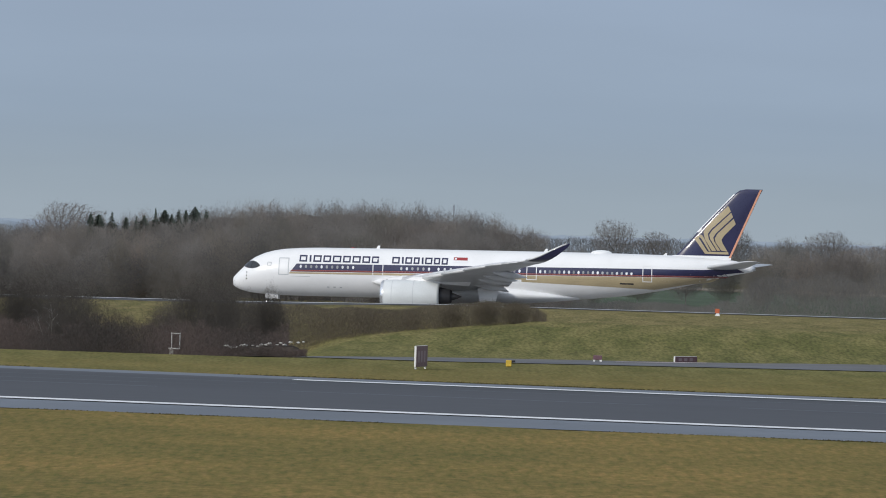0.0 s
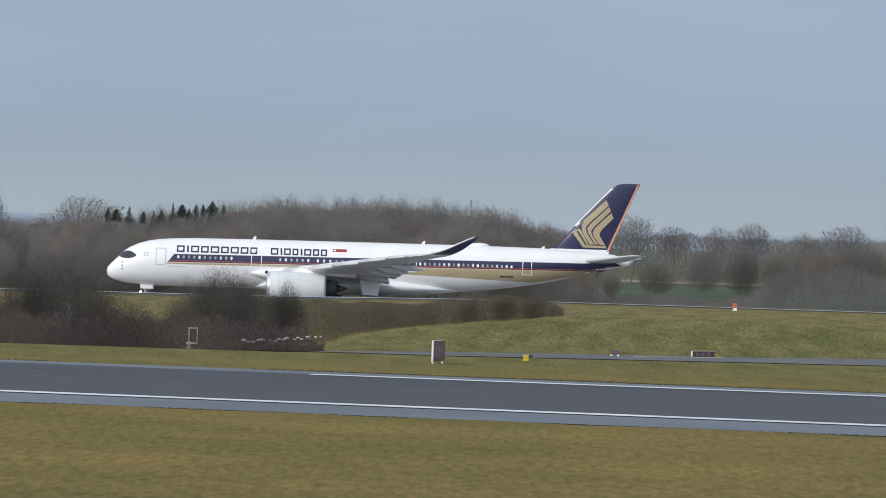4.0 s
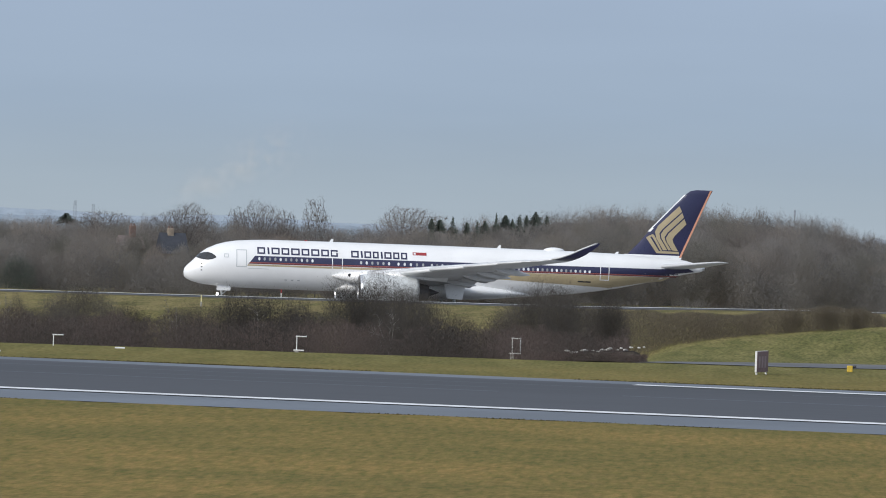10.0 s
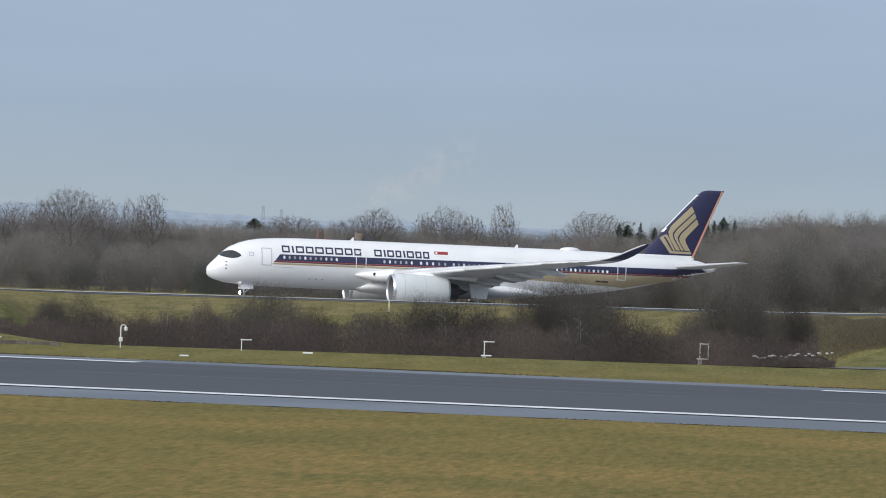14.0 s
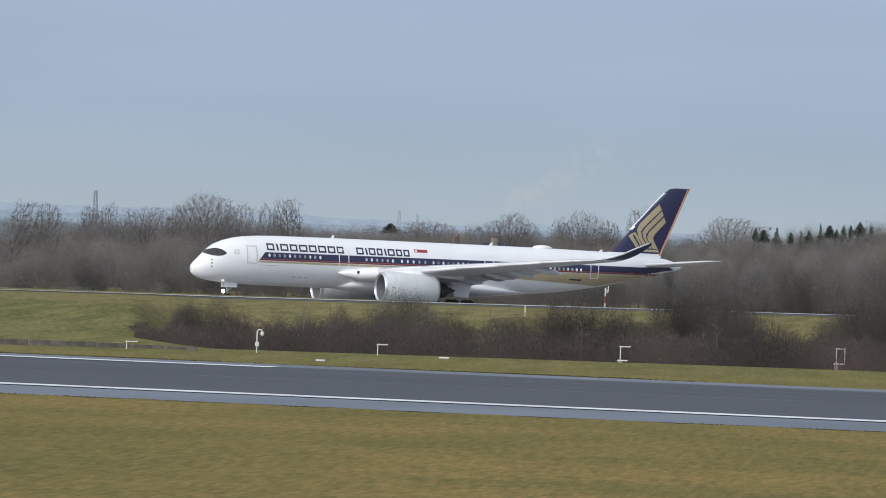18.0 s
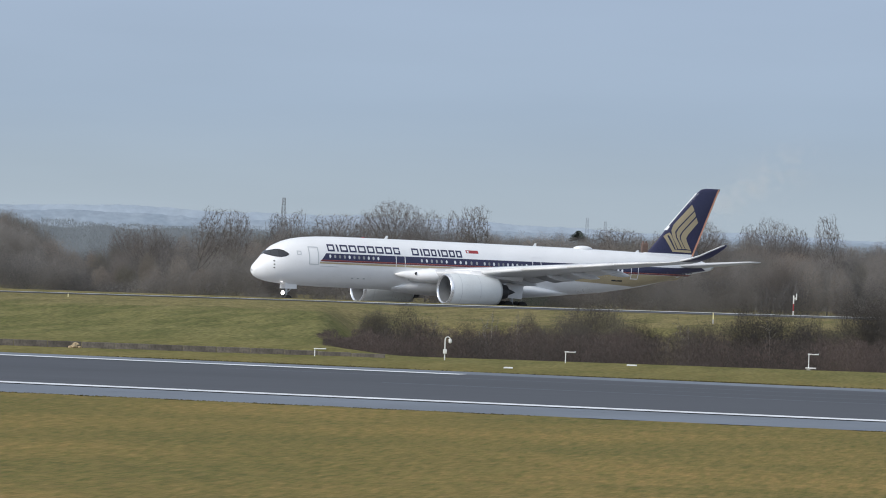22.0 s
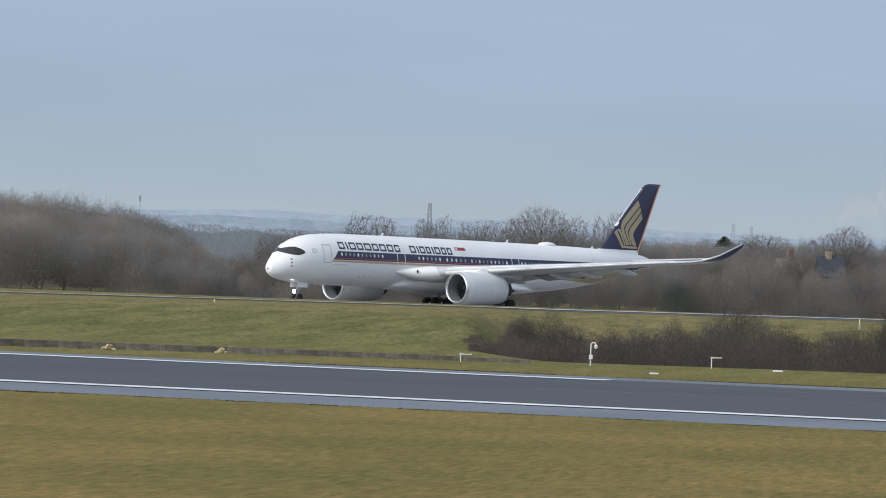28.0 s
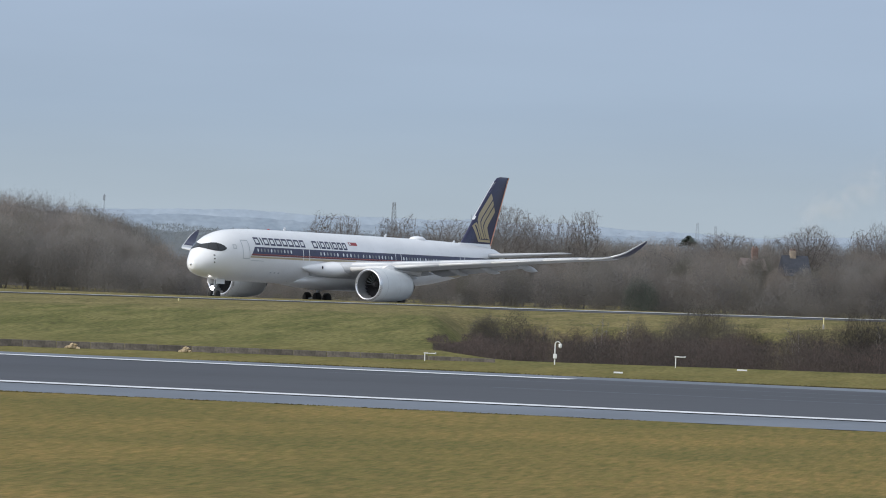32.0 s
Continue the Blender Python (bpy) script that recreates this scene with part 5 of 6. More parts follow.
ROWS = ((4.22, -0.60, 1.3), (3.9, -0.515, 1.6), (3.62, -0.66, 1.2), (2.4, -0.535, 1.7), (2.12, -0.64, 1.2), (1.72, -0.65, 1.15), (2.75, -0.86, 1.2), (3.2, -0.92, 1.2), (0.75, -0.80, 1.2), (0.3, -0.80, 1.2), (-0.1, -0.75, 1.2), (-0.45, -0.69, 1.3), (-0.75, -0.70, 1.2), (-0.95, -0.78, 0.9),
        (6.95, -0.69, 1.35), (8.75, -0.85, 1.3), (9.1, -0.89, 1.2), (7.55, -0.88, 1.3), (7.2, -0.87, 1.2), (6.45, -0.90, 1.2), (5.38, -0.75, 1.4), (4.78, -0.79, 1.4), (5.9, -0.9, 1.2), (8.2, -0.97, 1.1), (7.9, -0.99, 1.2), (6.65, -0.92, 1.2), (5.08, -0.8, 1.4))
for i, (az, el, sp) in enumerate(ROWS):
    d = 392 + 22 * math.sin(i * 2.4)
    if az < 1.1:
        d = 430 + 6 * math.sin(i)
        sp *= 1.5
    z = ground(az, d) - 0.2
    sc = (rise(el, d) - z) / 4
    if az < 1.1:
        if az == 0.75:
            shift(OBUSH, az, d, z, sc, 33 * i, sp * 0.62)
        else:
            plant(OBUSH, az, d, z, sc, 77 * i % 360, sp * 0.62)
    elif i < 4:
        shift(BUSHES[i], az, d, z, sc, 33 * i, sp * 0.62)
    else:
        plant(BUSHES[(i * 7) % 4], az, d, z, sc, 77 * i % 360, sp * 0.62)
for i, az in enumerate((6.08, 6.0, 6.18, 7.95, 8.05, 5.3, 5.2, 5.38, 6.9, 7.7, 4.0, 4.1, 3.85, 8.5)):
    d = 372 + 10 * math.sin(i * 3)
    z = ground(az, d) - 0.2
    sc = (rise(-0.83 - 0.08 * (i % 3), d) - z) / 4
    shift(SAPL[i], az, d, z, sc, 0) if i < 2 else plant(SAPL[i % 2], az, d, z, sc, 61 * i % 360)


def bramble_top(az, d):
    return rise(lerp(az, ((-1.2, -0.93), (0.3, -0.98), (1.6, -1.06), (2.2, -1.0), (4.4, -1.0), (5.5, -1.0), (6.5, -1.02), (8.6, -1.04), (9.3, -1.1), (9.9, -1.25))) - 0.06 + 0.16 * noise.noise(Vector((az * 2.5, d * 0.05, 1))) + 0.09 * noise.noise(Vector((az * 8, d * 0.1, 1))), d)


thicket("brambles", 420000, 1.5, 9.9, 349, 392, bramble_top, lambda a, d: ground(a, d) - 0.2, 0.26, 0.009, BRAMBLE, "reddish-brown bramble scrub in the hollow", "scrub", lean=0.6, power=0.9)
thicket("brambles", 90000, -1.05, 2.2, 424, 440, lambda a, d: rise(lerp(a, ((-1.05, -0.86), (-0.95, -0.78), (-0.56, -0.73), (0.0, -0.79), (0.45, -0.85), (1.5, -0.84), (2.2, -0.85))) + 0.03 * noise.noise(Vector((a * 4, 0, 3))) + 0.02, d), lambda a, d: min(ground(a, d), rise(-1.15, d)), 0.36, 0.010, OLIVE, "low brown scrub behind the mound", "scrub", lean=0.6, power=0.9)


# ---- airfield fittings ----
PURPLE = mat("purple_sign", (0.15, 0.075, 0.09), 0.45, vary=0.15, scale=2, fine=12)
MAUVE = mat("mauve", (0.27, 0.20, 0.22), 0.5, vary=0.1)
TAN = mat("tan_stone", (0.40, 0.31, 0.19), 0.7, vary=0.2, scale=3, fine=20)


def stand(ob, az, d, z=None, yaw=0.0, sink=0.03):
    ob.matrix_basis = Matrix.Translation(bearing(az, d, (ground(az, d) if z is None else z) - sink)) @ Matrix.Rotation(radians(az + yaw), 4, "Z")
    return ob


def runway_sign(az, d, h, length, turn, legs, label):
    """A lit board on legs: white casing, dark face; it runs along its own x."""
    ob = tagged(new("runway_sign"), label, "sign")
    bm = bmesh.new()
    box(bm, 0, length, -0.06, 0.06, legs, h, 0.015)
    case = part("casing", bm, POSTW, ob, "white casing")
    bm = bmesh.new()
    box(bm, 0.03, length - 0.01, -0.075, -0.061, legs + 0.01, h - 0.015)
    face = part("face", bm, PURPLE, case, "dull purple face")
    for i in range(3):
        bm = bmesh.new()
        x = 0.35 + (length - 0.6) * i / 3
        box(bm, x, x + (length - 0.6) * 0.2, -0.082, -0.076, legs + 0.25, h - 0.3)
        part("text_bar", bm, MAUVE, face, "unreadable pale bar")
    for x in (0.15, length - 0.2):
        bm = bmesh.new()
        box(bm, x - 0.04, x + 0.04, -0.05, 0.05, 0, legs + 0.01)
        part("leg", bm, POSTW, ob)
    return stand(ob, az, d, yaw=turn)


runway_sign(0.24, 327, 1.36, 2.6, 76, 0.16, "tall purple runway sign with a white edge on the verge")
runway_sign(-2.33, 369, 0.42, 2.3, 52, 0.05, "low dark red sign with a white end by the road")

# yellow and red marker boxes
ob = tagged(new("marker_box"), "small yellow marker box with a dark lamp on the verge", "marker")
part("body", box(bmesh.new(), -0.17, 0.17, -0.15, 0.15, 0.02, 0.40, 0.03), YELP, ob, "yellow box")
part("lamp", rod(rod(bmesh.new(), (0.1, 0, 0.32), (0.36, 0, 0.36), 0.07), (0.36, 0, 0.36), (0.38, 0, 0.36), 0.09), DARK, ob, "dark lamp head")
stand(ob, -0.69, 342)
ob = tagged(new("marker_box"), "small dark red marker board on white feet by the road", "marker")
part("board", box(bmesh.new(), -0.28, 0.28, -0.08, 0.08, 0.18, 0.46, 0.02), PURPLE, ob, "dark red board")
for x in (-0.22, 0.2):
    part("foot", box(bmesh.new(), x - 0.07, x + 0.07, -0.1, 0.1, 0, 0.18), POSTW, ob, "white foot")
stand(ob, -1.57, 362)
ob = tagged(new("orange_marker"), "small orange and white marker at the taxiway edge", "marker")
part("board", box(bmesh.new(), -0.22, 0.22, -0.05, 0.05, 0.28, 0.72, 0.02), ORANGE, ob, "orange board")
part("base", loft(bmesh.new(), [[(-0.26, -0.15, 0), (0.26, -0.15, 0), (0.26, 0.15, 0), (-0.26, 0.15, 0)], [(-0.08, -0.06, 0.28), (0.2, -0.06, 0.28), (0.2, 0.06, 0.28), (-0.08, 0.06, 0.28)]]), POSTW, ob, "white base")
stand(ob, -2.74, 560)


def edge_lamp(h, arm, tray=False):
    ob = tagged(new("approach_lamp"), "white L-shaped approach lamp on a short post", "lamp", "approach lamps")
    part("post", rod(bmesh.new(), (0, 0, 0), (0, 0, h), 0.03), POSTW, ob)
    head = part("head", box(rod(bmesh.new(), (-0.05, 0, h), (arm, 0, h + 0.015), 0.03), -0.07, 0.2, -0.07, 0.07, h - 0.015, h + 0.05, 0.015), POSTW, ob, "white lamp head")
    part("lens", rod(bmesh.new(), (arm - 0.02, 0, h + 0.02), (arm + 0.04, 0, h + 0.02), 0.05), GREYP, head)
    if tray:
        part("tray", box(bmesh.new(), -0.2, 0.45, -0.15, 0.15, 0.0, 0.07, 0.02), POSTW, ob, "white base tray")
    return ob


for az, d, h, arm, tray in ((7.21, 342, 0.66, 0.55, False), (4.80, 345, 0.85, 0.55, True), (2.66, 356, 0.95, 0.5, True), (9.70, 337, 0.5, 0.62, False)):
    ob = stand(edge_lamp(h, arm, tray), az, d, rise({7.21: -1.36, 4.80: -1.33, 2.66: -1.29, 9.70: -1.385}[az], d), sink=0)
    if az == 2.66:
        part("back_post", rod(bmesh.new(), (0.5, 0.1, 0), (0.5, 0.1, 0.9), 0.03), GREYP, ob)
    part("footing", box(bmesh.new(), -0.12, 0.12, -0.12, 0.12, -1.6, 0.0), CONC, ob)

ob = tagged(new("camera_post"), "white gooseneck post with a dome camera and a box", "camera post")
part("pole", rod(bmesh.new(), (0, 0, 0), (0, 0, 1.25), 0.035), POSTW, ob)
bm = bmesh.new()
for i in range(7):
    a, b = math.pi * i / 7, math.pi * (i + 1) / 7
    rod(bm, (0.15 - 0.15 * math.cos(a), 0, 1.25 + 0.16 * math.sin(a)), (0.15 - 0.15 * math.cos(b), 0, 1.25 + 0.16 * math.sin(b)), 0.03)
part("gooseneck", bm, POSTW, ob)
bm = bmesh.new()
bmesh.ops.create_uvsphere(bm, u_segments=14, v_segments=10, radius=0.105, matrix=Matrix.Translation((0.3, 0, 1.13)))
rod(bm, (0.3, 0, 1.12), (0.3, 0, 1.27), 0.1)
part("dome", bm, POSTW, ob, "white dome", True)
part("control_box", box(bmesh.new(), -0.1, 0.12, -0.16, -0.04, 0.42, 0.68, 0.02), POSTW, ob, "white control box")
stand(ob, 8.41, 338)
# flat white marker and blocks on the wall
ob = tagged(new("ground_marker"), "low flat white marker board in the grass", "marker")
part("board", box(bmesh.new(), -0.26, 0.26, -0.12, 0.12, 0.04, 0.13, 0.02), LINEP, ob)
stand(ob, 7.775, 322)
ob = tagged(new("ground_marker"), "low flat white marker board in the grass", "marker")
part("board", box(bmesh.new(), -0.3, 0.3, -0.12, 0.12, 0.02, 0.12, 0.02), LINEP, ob)
stand(ob, 6.55, 340)
for az, w in ((13.19, 0.36), (12.07, 0.3)):
    ob = tagged(new("stone_heap"), "small heap of tan stones at the foot of the wall", "stones", "tan stones")
    for i, (x, y, z, k) in enumerate(((-0.9, 0, 0.1, 0.7), (-0.35, -0.1, 0.14, 0.9), (0.2, 0.05, 0.12, 0.8), (0.75, -0.05, 0.09, 0.6), (-0.1, 0.05, 0.3, 0.65), (0.4, 0, 0.27, 0.5))):
        bm = bmesh.new()
        bmesh.ops.create_icosphere(bm, subdivisions=1, radius=0.2 * k)
        for v in bm.verts:
            v.co = Vector((v.co.x * 1.3, v.co.y, v.co.z * 0.75)) * (1 + 0.5 * noise.noise(v.co * 9 + Vector((i, az, 0)))) + Vector((x * w, y, z))
        part("stone", bm, TAN, ob)
    stand(ob, az, 338.3, rise(-1.372, 338.3), sink=0.03)
for az, d, h in ((12.16, 528, 0.56), (5.76, 540, 0.6)):
    ob = tagged(new("marker_post"), "short pale yellow marker post in the grass", "post", "marker posts")
    part("post", box(bmesh.new(), -0.06, 0.06, -0.04, 0.04, 0, h, 0.01), mat("pale_yellow", (0.66, 0.6, 0.32), 0.6, vary=0.1), ob)
    stand(ob, az, d, rise({12.16: -0.892, 5.76: -0.872}[az], d))
    part("footing", box(bmesh.new(), -0.08, 0.08, -0.06, 0.06, -1.5, 0.02), CONC, ob)
# red and white mast at the taxiway
ob = tagged(new("instrument_mast"), "slim red and white instrument mast with sensor arms", "mast")
part("base_pole", rod(bmesh.new(), (0, 0, -1.5), (0, 0, 0), 0.07), POSTW, ob)
for i in range(5):
    part("pole_band", rod(bmesh.new(), (0, 0, 0.36 * i), (0, 0, 0.36 * (i + 1)), 0.06), RED if i in (1, 2) else POSTW, ob)
part("sensor_arm", rod(rod(bmesh.new(), (0, 0, 1.5), (0.28, 0, 1.5), 0.04), (0.28, 0, 1.5), (0.3, 0, 2.15), 0.05), POSTW, ob)
part("sensor_arm", box(rod(bmesh.new(), (0, 0, 1.75), (0, 0, 1.95), 0.08), -0.04, 0.22, -0.05, 0.05, 1.62, 1.74), POSTW, ob)
part("whip", rod(bmesh.new(), (-0.2, 0, -1.4), (-0.2, 0, 2.4), 0.012), DARK, ob)
stand(ob, 4.97, 775, rise(-0.795, 775)).scale = (1.3, 1.3, 1.3)
# white rubble under the bushes
bm0 = bmesh.new()
bmesh.ops.create_icosphere(bm0, subdivisions=1, radius=0.5)
for v in bm0.verts:
    v.co = Vector((v.co.x * 1.6, v.co.y, v.co.z * 0.55)) * (1 + 0.25 * noise.noise(v.co * 3))
stone_mesh = mesh("white_stone", bm0, mat("pale_stone", (0.50, 0.49, 0.46), 0.8, vary=0.2))
rs = random.Random(11)
for i in range(16):
    az = 2.12 - 0.75 * i / 15 + rs.uniform(-0.02, 0.02)
    s = rs.uniform(0.14, 0.34)
    ob = tagged(new("white_stone", stone_mesh), "pale rubble stone at the foot of the bushes", "stone", "rubble")
    d = 354
    z = rise(-1.25 + 0.06 * i / 15 + rs.uniform(-0.012, 0.012), d)
    ob.matrix_basis = Matrix.Translation(bearing(az, d, z)) @ Matrix.Rotation(rs.uniform(0, 6), 4, "Z") @ Matrix.Diagonal((s, s, s, 1))
# spoil heap that the rubble lies on
bm = bmesh.new()
rows = []
for i in range(18):
    az = 2.3 - 1.1 * i / 17
    zt = rise(-1.26 + 0.065 * i / 17, 354.2)
    fade = 1.2 * (1 - smooth01(min(i, 17 - i) / 4))
    rows.append([bearing(az, 352.2, ground(az, 352) - 0.4), bearing(az, 353.4, zt - 0.12 - fade), bearing(az, 354.6, zt - 0.05 - fade), bearing(az, 357, ground(az, 357) - 1)])
loft(bm, rows, closed=False)
thing("spoil_heap", bm, mat("dark_soil", (0.062, 0.052, 0.044), 0.95, vary=0.35, scale=0.8, fine=6, bump=0.4, spec=0.05), "low heap of brown soil under the bushes", "soil", kind="structure")

thicket("brambles", 14000, 1.32, 2.35, 352.0, 355.0, lambda a, d: rise(-1.255 + 0.05 * noise.noise(Vector((a * 9, 0, 4))), d), lambda a, d: ground(a, d) - 0.2, 0.2, 0.008, BRAMBLE, "reddish-brown brambles on the soil heap", "scrub", lean=0.7)

# ---- beyond ----
DSTEEL = mat("weathered_steel", (0.17, 0.18, 0.19), 0.7, vary=0.2)


def lattice(az, d, base, top, w0, w1, label, bays=9, steel=None):
    ob = tagged(new("lattice_tower"), label, "tower")
    h = top - base
    steel = steel or DSTEEL
    legs = [(-1, -1), (1, -1), (1, 1), (-1, 1)]
    for lx, ly in legs:
        part("leg", rod(bmesh.new(), (lx * w0, ly * w0, 0), (lx * w1, ly * w1, h), 0.034, 0.028, 5), steel, ob)
    for i in range(bays):
        f0, f1 = i / bays, (i + 1) / bays
        a, b = w0 + (w1 - w0) * f0, w0 + (w1 - w0) * f1
        bm = bmesh.new()
        for k in range(4):
            p, q = legs[k], legs[(k + 1) % 4]
            rod(bm, (p[0] * a, p[1] * a, h * f0), (q[0] * b, q[1] * b, h * f1), 0.018, n=4)
            rod(bm, (q[0] * a, q[1] * a, h * f0), (p[0] * b, p[1] * b, h * f1), 0.018, n=4)
            rod(bm, (p[0] * b, p[1] * b, h * f1), (q[0] * b, q[1] * b, h * f1), 0.018, n=4)
        part("bracing", bm, steel, ob)
    return stand(ob, az, d, base, 20)


lattice(10.055, 985, ground(10, 985), rise(0.19, 985), 0.95, 0.2, "grey lattice mast rising above the trees", 12)
# pale blue-grey steel: the haze in front of these masts is painted in
HSTEEL = mat("hazy_steel", (0.26, 0.29, 0.33), 0.7, vary=0.1)
for az, d, el, w in ((-0.095, 1090, 0.235, 0.2), (12.93, 1100, 0.175, 0.1)):
    ob = tagged(new("radio_mast"), "thin grey radio mast on the wooded rise", "mast")
    z = ground(az, d)
    part("mast", rod(bmesh.new(), (0, 0, 0), (0, 0, rise(el, d) - z), w, w * 0.6, 6), HSTEEL, ob)
    part("aerial", box(bmesh.new(), -0.2, 0.2, -0.2, 0.2, rise(el, d) - z - 1.2, rise(el, d) - z - 0.2), HSTEEL, ob)
    stand(ob, az, d, z)

BRICK = mat("red_brick", (0.17, 0.115, 0.097), 0.85, vary=0.25, scale=1, fine=10)
SLATE = mat("slate", (0.034, 0.038, 0.050), 0.55, vary=0.2, scale=1, fine=8)


def cottage(az, d, w, dep, eave, ridge, chimneys, wallm, roofm, label):
    ob = tagged(new("house"), label, "house")
    z0 = ground(az, d)
    e, rg = rise(eave, d) - z0, rise(ridge, d) - z0
    part("wall", box(bmesh.new(), -w, w, 0, dep, 0, e), wallm, ob)
    bm = bmesh.new()
    loft(bm, [[(-w - 0.3, -0.4, e - 0.1), (-w - 0.3, dep / 2, rg), (-w - 0.3, dep + 0.4, e - 0.1)], [(w + 0.3, -0.4, e - 0.1), (w + 0.3, dep / 2, rg), (w + 0.3, dep + 0.4, e - 0.1)]])
    part("roof", bm, roofm, ob, "pitched slate roof")
    for x, el, cw in chimneys:
        ch = part("chimney", box(bmesh.new(), x - cw, x + cw, dep / 2 - 0.5, dep / 2 + 0.5, rg - 1.2, rise(el, d) - z0, 0.05), wallm, ob, "brick chimney")
        for k in (-0.5, 0.5):
            part("pot", rod(bmesh.new(), (x + k * cw, dep / 2, rise(el, d) - z0), (x + k * cw, dep / 2, rise(el, d) - z0 + 0.35), 0.14, 0.12), BRICK, ch)
    for x in (-w * 0.55, 0.0, w * 0.55):
        for z in (e * 0.35, e * 0.75):
            wd = part("window", box(bmesh.new(), x - 0.5, x + 0.5, -0.06, 0.02, z - 0.6, z + 0.6), POSTW, ob, "white-framed window")
            part("pane", box(bmesh.new(), x - 0.42, x + 0.42, -0.09, -0.062, z - 0.52, z + 0.52), GLASS, wd)
    return stand(ob, az, d, z0, 12)


TANB = mat("tan_brick", (0.25, 0.205, 0.16), 0.85, vary=0.2, scale=1, fine=10)
cottage(6.03, 938, 1.9, 6, -0.40, -0.20, ((-0.35, -0.155, 0.5),), TANB, SLATE, "cottage with a dark slate roof and tall chimney behind bare trees")
cottage(6.45, 941, 1.7, 6, -0.36, -0.24, ((0.4, -0.14, 0.5),), BRICK, mat("old_tile", (0.15, 0.12, 0.11), 0.8, vary=0.25), "red brick cottage with a chimney behind bare trees")


# fields behind the oaks
FIELD = mat("green_field", (0.078, 0.105, 0.07), 0.9, vary=0.2, scale=0.02, fine=0.4, spec=0.05)
steps = [-11 + 0.5 * i for i in range(21)]
sheet("field", steps, lambda a: 960.0, lambda a: 1480.0, 0.1, FIELD, "green pasture beyond the airfield", "field")
sheet("far_track", steps, lambda a: 1500.0, lambda a: 1570.0, 0.1, mat("pale_soil", (0.33, 0.27, 0.2), 0.9, vary=0.2), "pale ploughed strip", "field")
thicket("hedgerow", 20000, -9, -0.9, 1485, 1500, lambda a, d: rise(-0.40 + 0.03 * noise.noise(Vector((a * 4, 0, 5))), d), lambda a, d: ground(a, d), 1.2, 0.03, WOODM, "dark field hedge", "hedge")
# blue-grey wood on the horizon, haze painted into the material
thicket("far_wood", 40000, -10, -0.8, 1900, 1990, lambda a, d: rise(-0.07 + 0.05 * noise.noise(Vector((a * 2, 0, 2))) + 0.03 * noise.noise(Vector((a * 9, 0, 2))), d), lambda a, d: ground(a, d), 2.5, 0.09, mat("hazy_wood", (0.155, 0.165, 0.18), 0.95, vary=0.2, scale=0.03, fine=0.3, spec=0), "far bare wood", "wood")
# the blue tint carries the haze here as well
FARW = mat("haze_blue_wood", (0.275, 0.305, 0.335), 0.95, vary=0.12, scale=0.02, fine=0.3, spec=0, thru=0.5)
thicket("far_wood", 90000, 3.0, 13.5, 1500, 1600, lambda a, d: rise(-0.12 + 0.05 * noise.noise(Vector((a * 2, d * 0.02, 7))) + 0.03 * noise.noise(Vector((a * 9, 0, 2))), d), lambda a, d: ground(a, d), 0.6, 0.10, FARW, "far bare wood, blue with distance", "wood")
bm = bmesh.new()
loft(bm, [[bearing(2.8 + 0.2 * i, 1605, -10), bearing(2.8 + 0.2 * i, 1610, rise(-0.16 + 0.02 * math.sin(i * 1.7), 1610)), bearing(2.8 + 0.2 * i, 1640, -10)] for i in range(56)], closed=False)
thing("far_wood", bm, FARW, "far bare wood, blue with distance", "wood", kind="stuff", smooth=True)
# hills with the haze mixed into their base colours
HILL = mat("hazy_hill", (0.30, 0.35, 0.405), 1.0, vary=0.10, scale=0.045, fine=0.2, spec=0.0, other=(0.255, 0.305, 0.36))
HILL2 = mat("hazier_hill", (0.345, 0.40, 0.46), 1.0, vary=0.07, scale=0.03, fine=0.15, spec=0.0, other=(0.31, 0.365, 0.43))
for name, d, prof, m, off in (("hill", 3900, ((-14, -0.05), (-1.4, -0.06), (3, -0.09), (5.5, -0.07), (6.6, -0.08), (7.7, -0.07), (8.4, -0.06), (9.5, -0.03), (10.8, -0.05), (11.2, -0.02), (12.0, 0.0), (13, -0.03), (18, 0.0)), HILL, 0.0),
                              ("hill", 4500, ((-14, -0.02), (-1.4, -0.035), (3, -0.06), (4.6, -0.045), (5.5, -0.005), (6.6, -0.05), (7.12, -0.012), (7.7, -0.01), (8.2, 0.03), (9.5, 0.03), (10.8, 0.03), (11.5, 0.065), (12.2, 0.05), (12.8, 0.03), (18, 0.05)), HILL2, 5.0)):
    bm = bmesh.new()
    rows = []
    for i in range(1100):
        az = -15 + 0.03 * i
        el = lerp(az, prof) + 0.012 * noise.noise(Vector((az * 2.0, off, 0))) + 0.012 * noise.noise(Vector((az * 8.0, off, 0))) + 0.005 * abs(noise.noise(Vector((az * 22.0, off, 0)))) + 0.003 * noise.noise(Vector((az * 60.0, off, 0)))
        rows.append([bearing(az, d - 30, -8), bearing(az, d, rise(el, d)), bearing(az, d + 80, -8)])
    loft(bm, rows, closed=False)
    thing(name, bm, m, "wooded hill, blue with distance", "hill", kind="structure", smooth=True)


# pale steam that leans over the far wood: a drift of tiny white flecks
g = np.random.default_rng(77)
n = 130000
f = g.random(n) ** 0.8
az_ = 6.05 - 1.15 * f + g.normal(0, 1, n) * (0.10 + 0.05 * f)
el_ = 0.12 + 0.62 * f + g.normal(0, 1, n) * (0.07 + 0.05 * f)
keep = np.array([noise.noise(Vector((a * 4.0, e * 5.0, 3.0))) + 0.6 * noise.noise(Vector((a * 11.0, e * 13.0, 9.0))) for a, e in zip(az_, el_)]) > g.uniform(-0.55, 0.45, n)
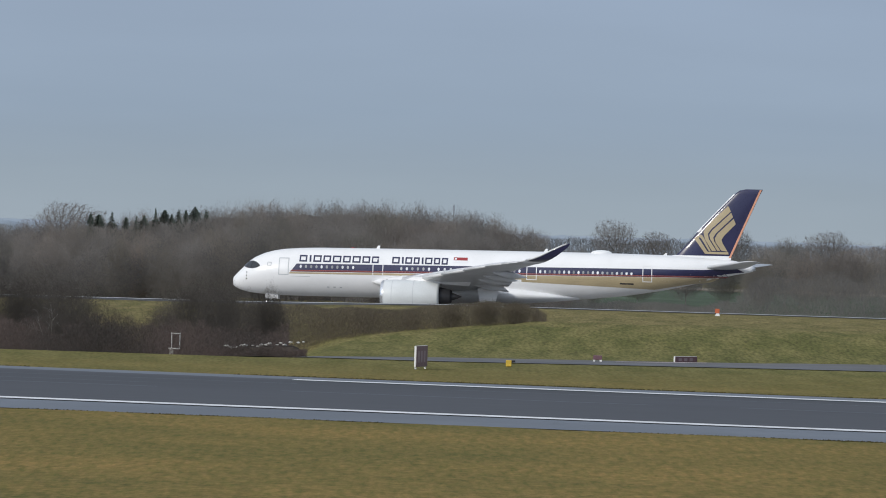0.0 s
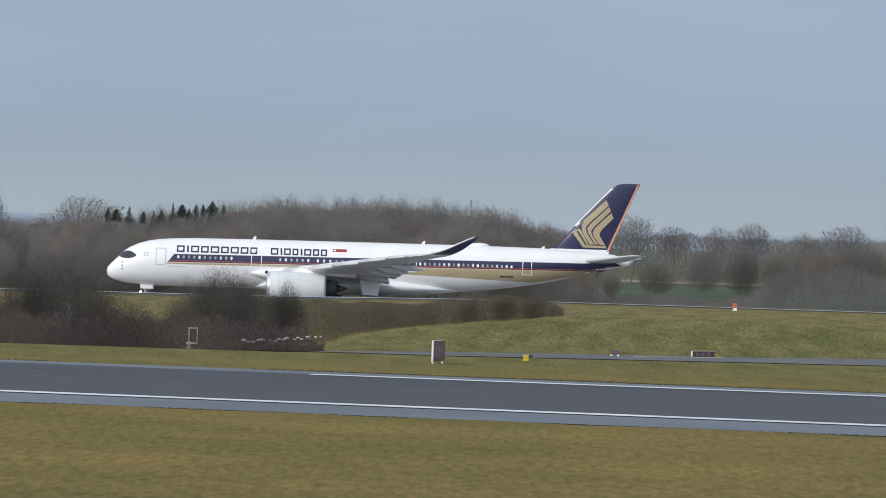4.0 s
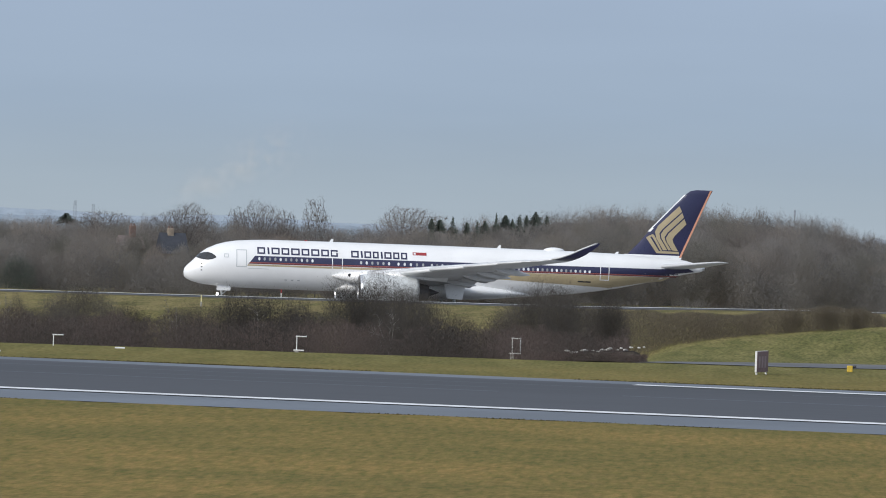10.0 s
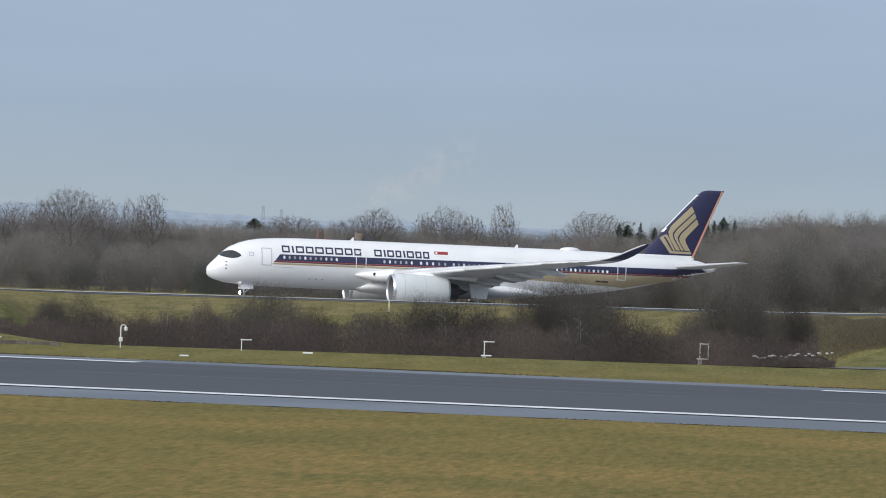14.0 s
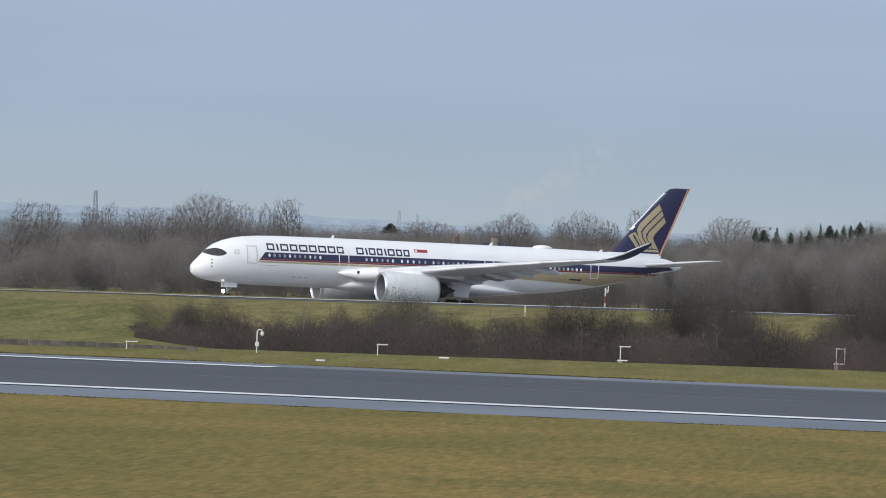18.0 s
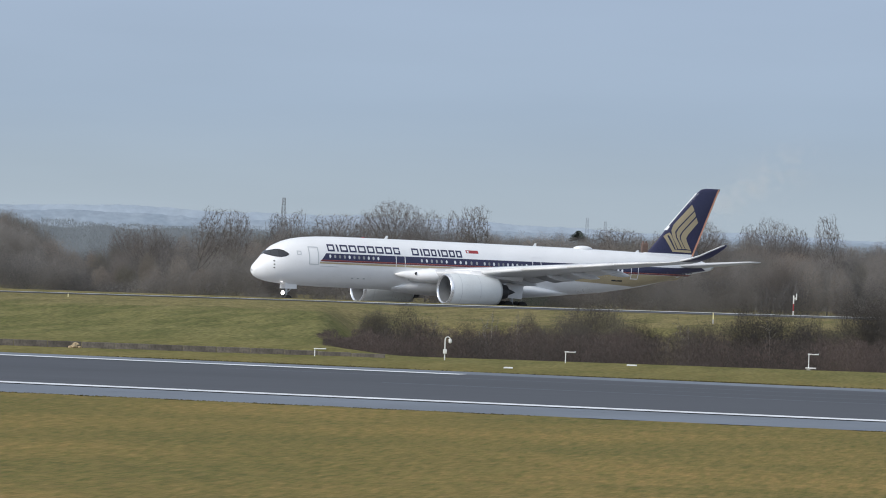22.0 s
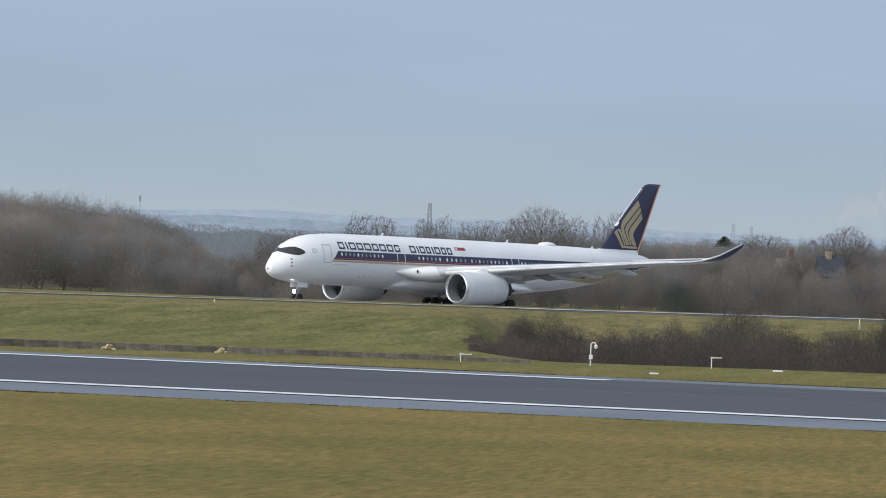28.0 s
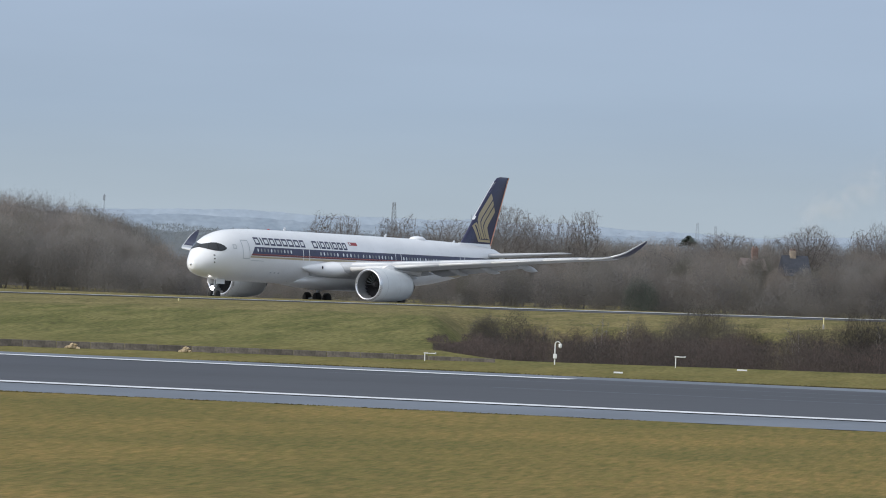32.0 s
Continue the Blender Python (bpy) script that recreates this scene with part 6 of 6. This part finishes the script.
az_, el_ = np.radians(az_[keep]), np.radians(el_[keep])
n = len(az_)
d_ = 2600 + g.uniform(-12, 12, n)
B = np.c_[-np.sin(az_) * d_, np.cos(az_) * d_, EYE.z + np.tan(el_) * d_]
S = g.normal(0, 1, (n, 3))
S /= np.linalg.norm(S, axis=1)[:, None]
STEAM = mat("steam", (0.9, 0.89, 0.88), 1.0, vary=0.02, spec=0.0, thru=0.5)
tagged(new("steam_plume", sliver_mesh("steam_plume", (B, B + np.cross(S, g.normal(0, 1, (n, 3))) * 0.06, g.uniform(0.025, 0.07, n), S), STEAM)), "thin pale steam plume leaning over the far wood", "steam", kind="stuff")
# far pylons on the horizon, haze painted into their steel
FAINT = mat("steel_in_haze", (0.30, 0.34, 0.39), 0.8, vary=0.05)
for az, el, d in ((7.04, 0.09, 1650), (6.86, 0.06, 1700)):
    lattice(az, d, ground(az, d), rise(el, d), 1.0, 0.25, "faint distant lattice pylon above the trees", 6, FAINT)


# ---- what moves ----
def rolling(rows):
    """Metres rolled by each tenth of a second along the taxi rows."""
    out, total = [(0.0, 0.0)], 0.0
    for (t0, m0), (t1, m1) in zip(rows, rows[1:]):
        step = (m1.translation - m0.translation).length
        n = max(1, round((t1 - t0) / 0.1))
        for i in range(1, n + 1):
            out.append((t0 + (t1 - t0) * i / n, total + step * i / n))
        total += step
    return out


def motions():
    rows = [(t, pose(x, y, z, ro, -pi, h + 90)) for t, x, y, z, h, pi, ro in (
    (0, -26.26, 726.92, -3.30, 81.78, -0.70, 1.16),
    (3, -39.52, 725.15, -3.28, 87.53, -0.34, 1.22),
    (6, -54.02, 721.21, -3.23, 93.49, 0.01, 1.25),
    (9, -69.31, 716.06, -3.13, 99.85, 0.30, 1.26),
    (11, -79.40, 711.66, -3.02, 104.33, 0.49, 1.27),
    (13, -89.10, 706.73, -2.89, 108.80, 0.65, 1.26),
    (15, -98.31, 701.29, -2.74, 113.07, 0.75, 1.25),
    (18, -110.87, 692.53, -2.50, 119.55, 0.86, 1.21),
    (20, -118.11, 686.65, -2.35, 124.28, 0.91, 1.17),
    (22, -124.28, 680.20, -2.18, 129.08, 0.95, 1.12),
    (23, -126.91, 676.65, -2.09, 131.54, 0.96, 1.08),
    (25, -131.27, 669.08, -1.93, 136.74, 1.01, 0.99),
    (28, -135.66, 658.31, -1.68, 144.90, 1.05, 0.81),
    (29, -136.54, 654.75, -1.61, 147.75, 1.07, 0.74),
    (30, -137.07, 650.88, -1.54, 150.64, 1.09, 0.66),
    (31, -137.32, 646.87, -1.47, 153.50, 1.11, 0.58),
    (32, -137.31, 643.01, -1.40, 156.37, 1.12, 0.50),
)]
    walk(airliner, rows)
    for tyre, at, r in WHEELS:
        walk(tyre, [(t, pose(at.x, at.y, at.z, 0, math.degrees(s / r), 0)) for t, s in rolling(rows)])


motions()
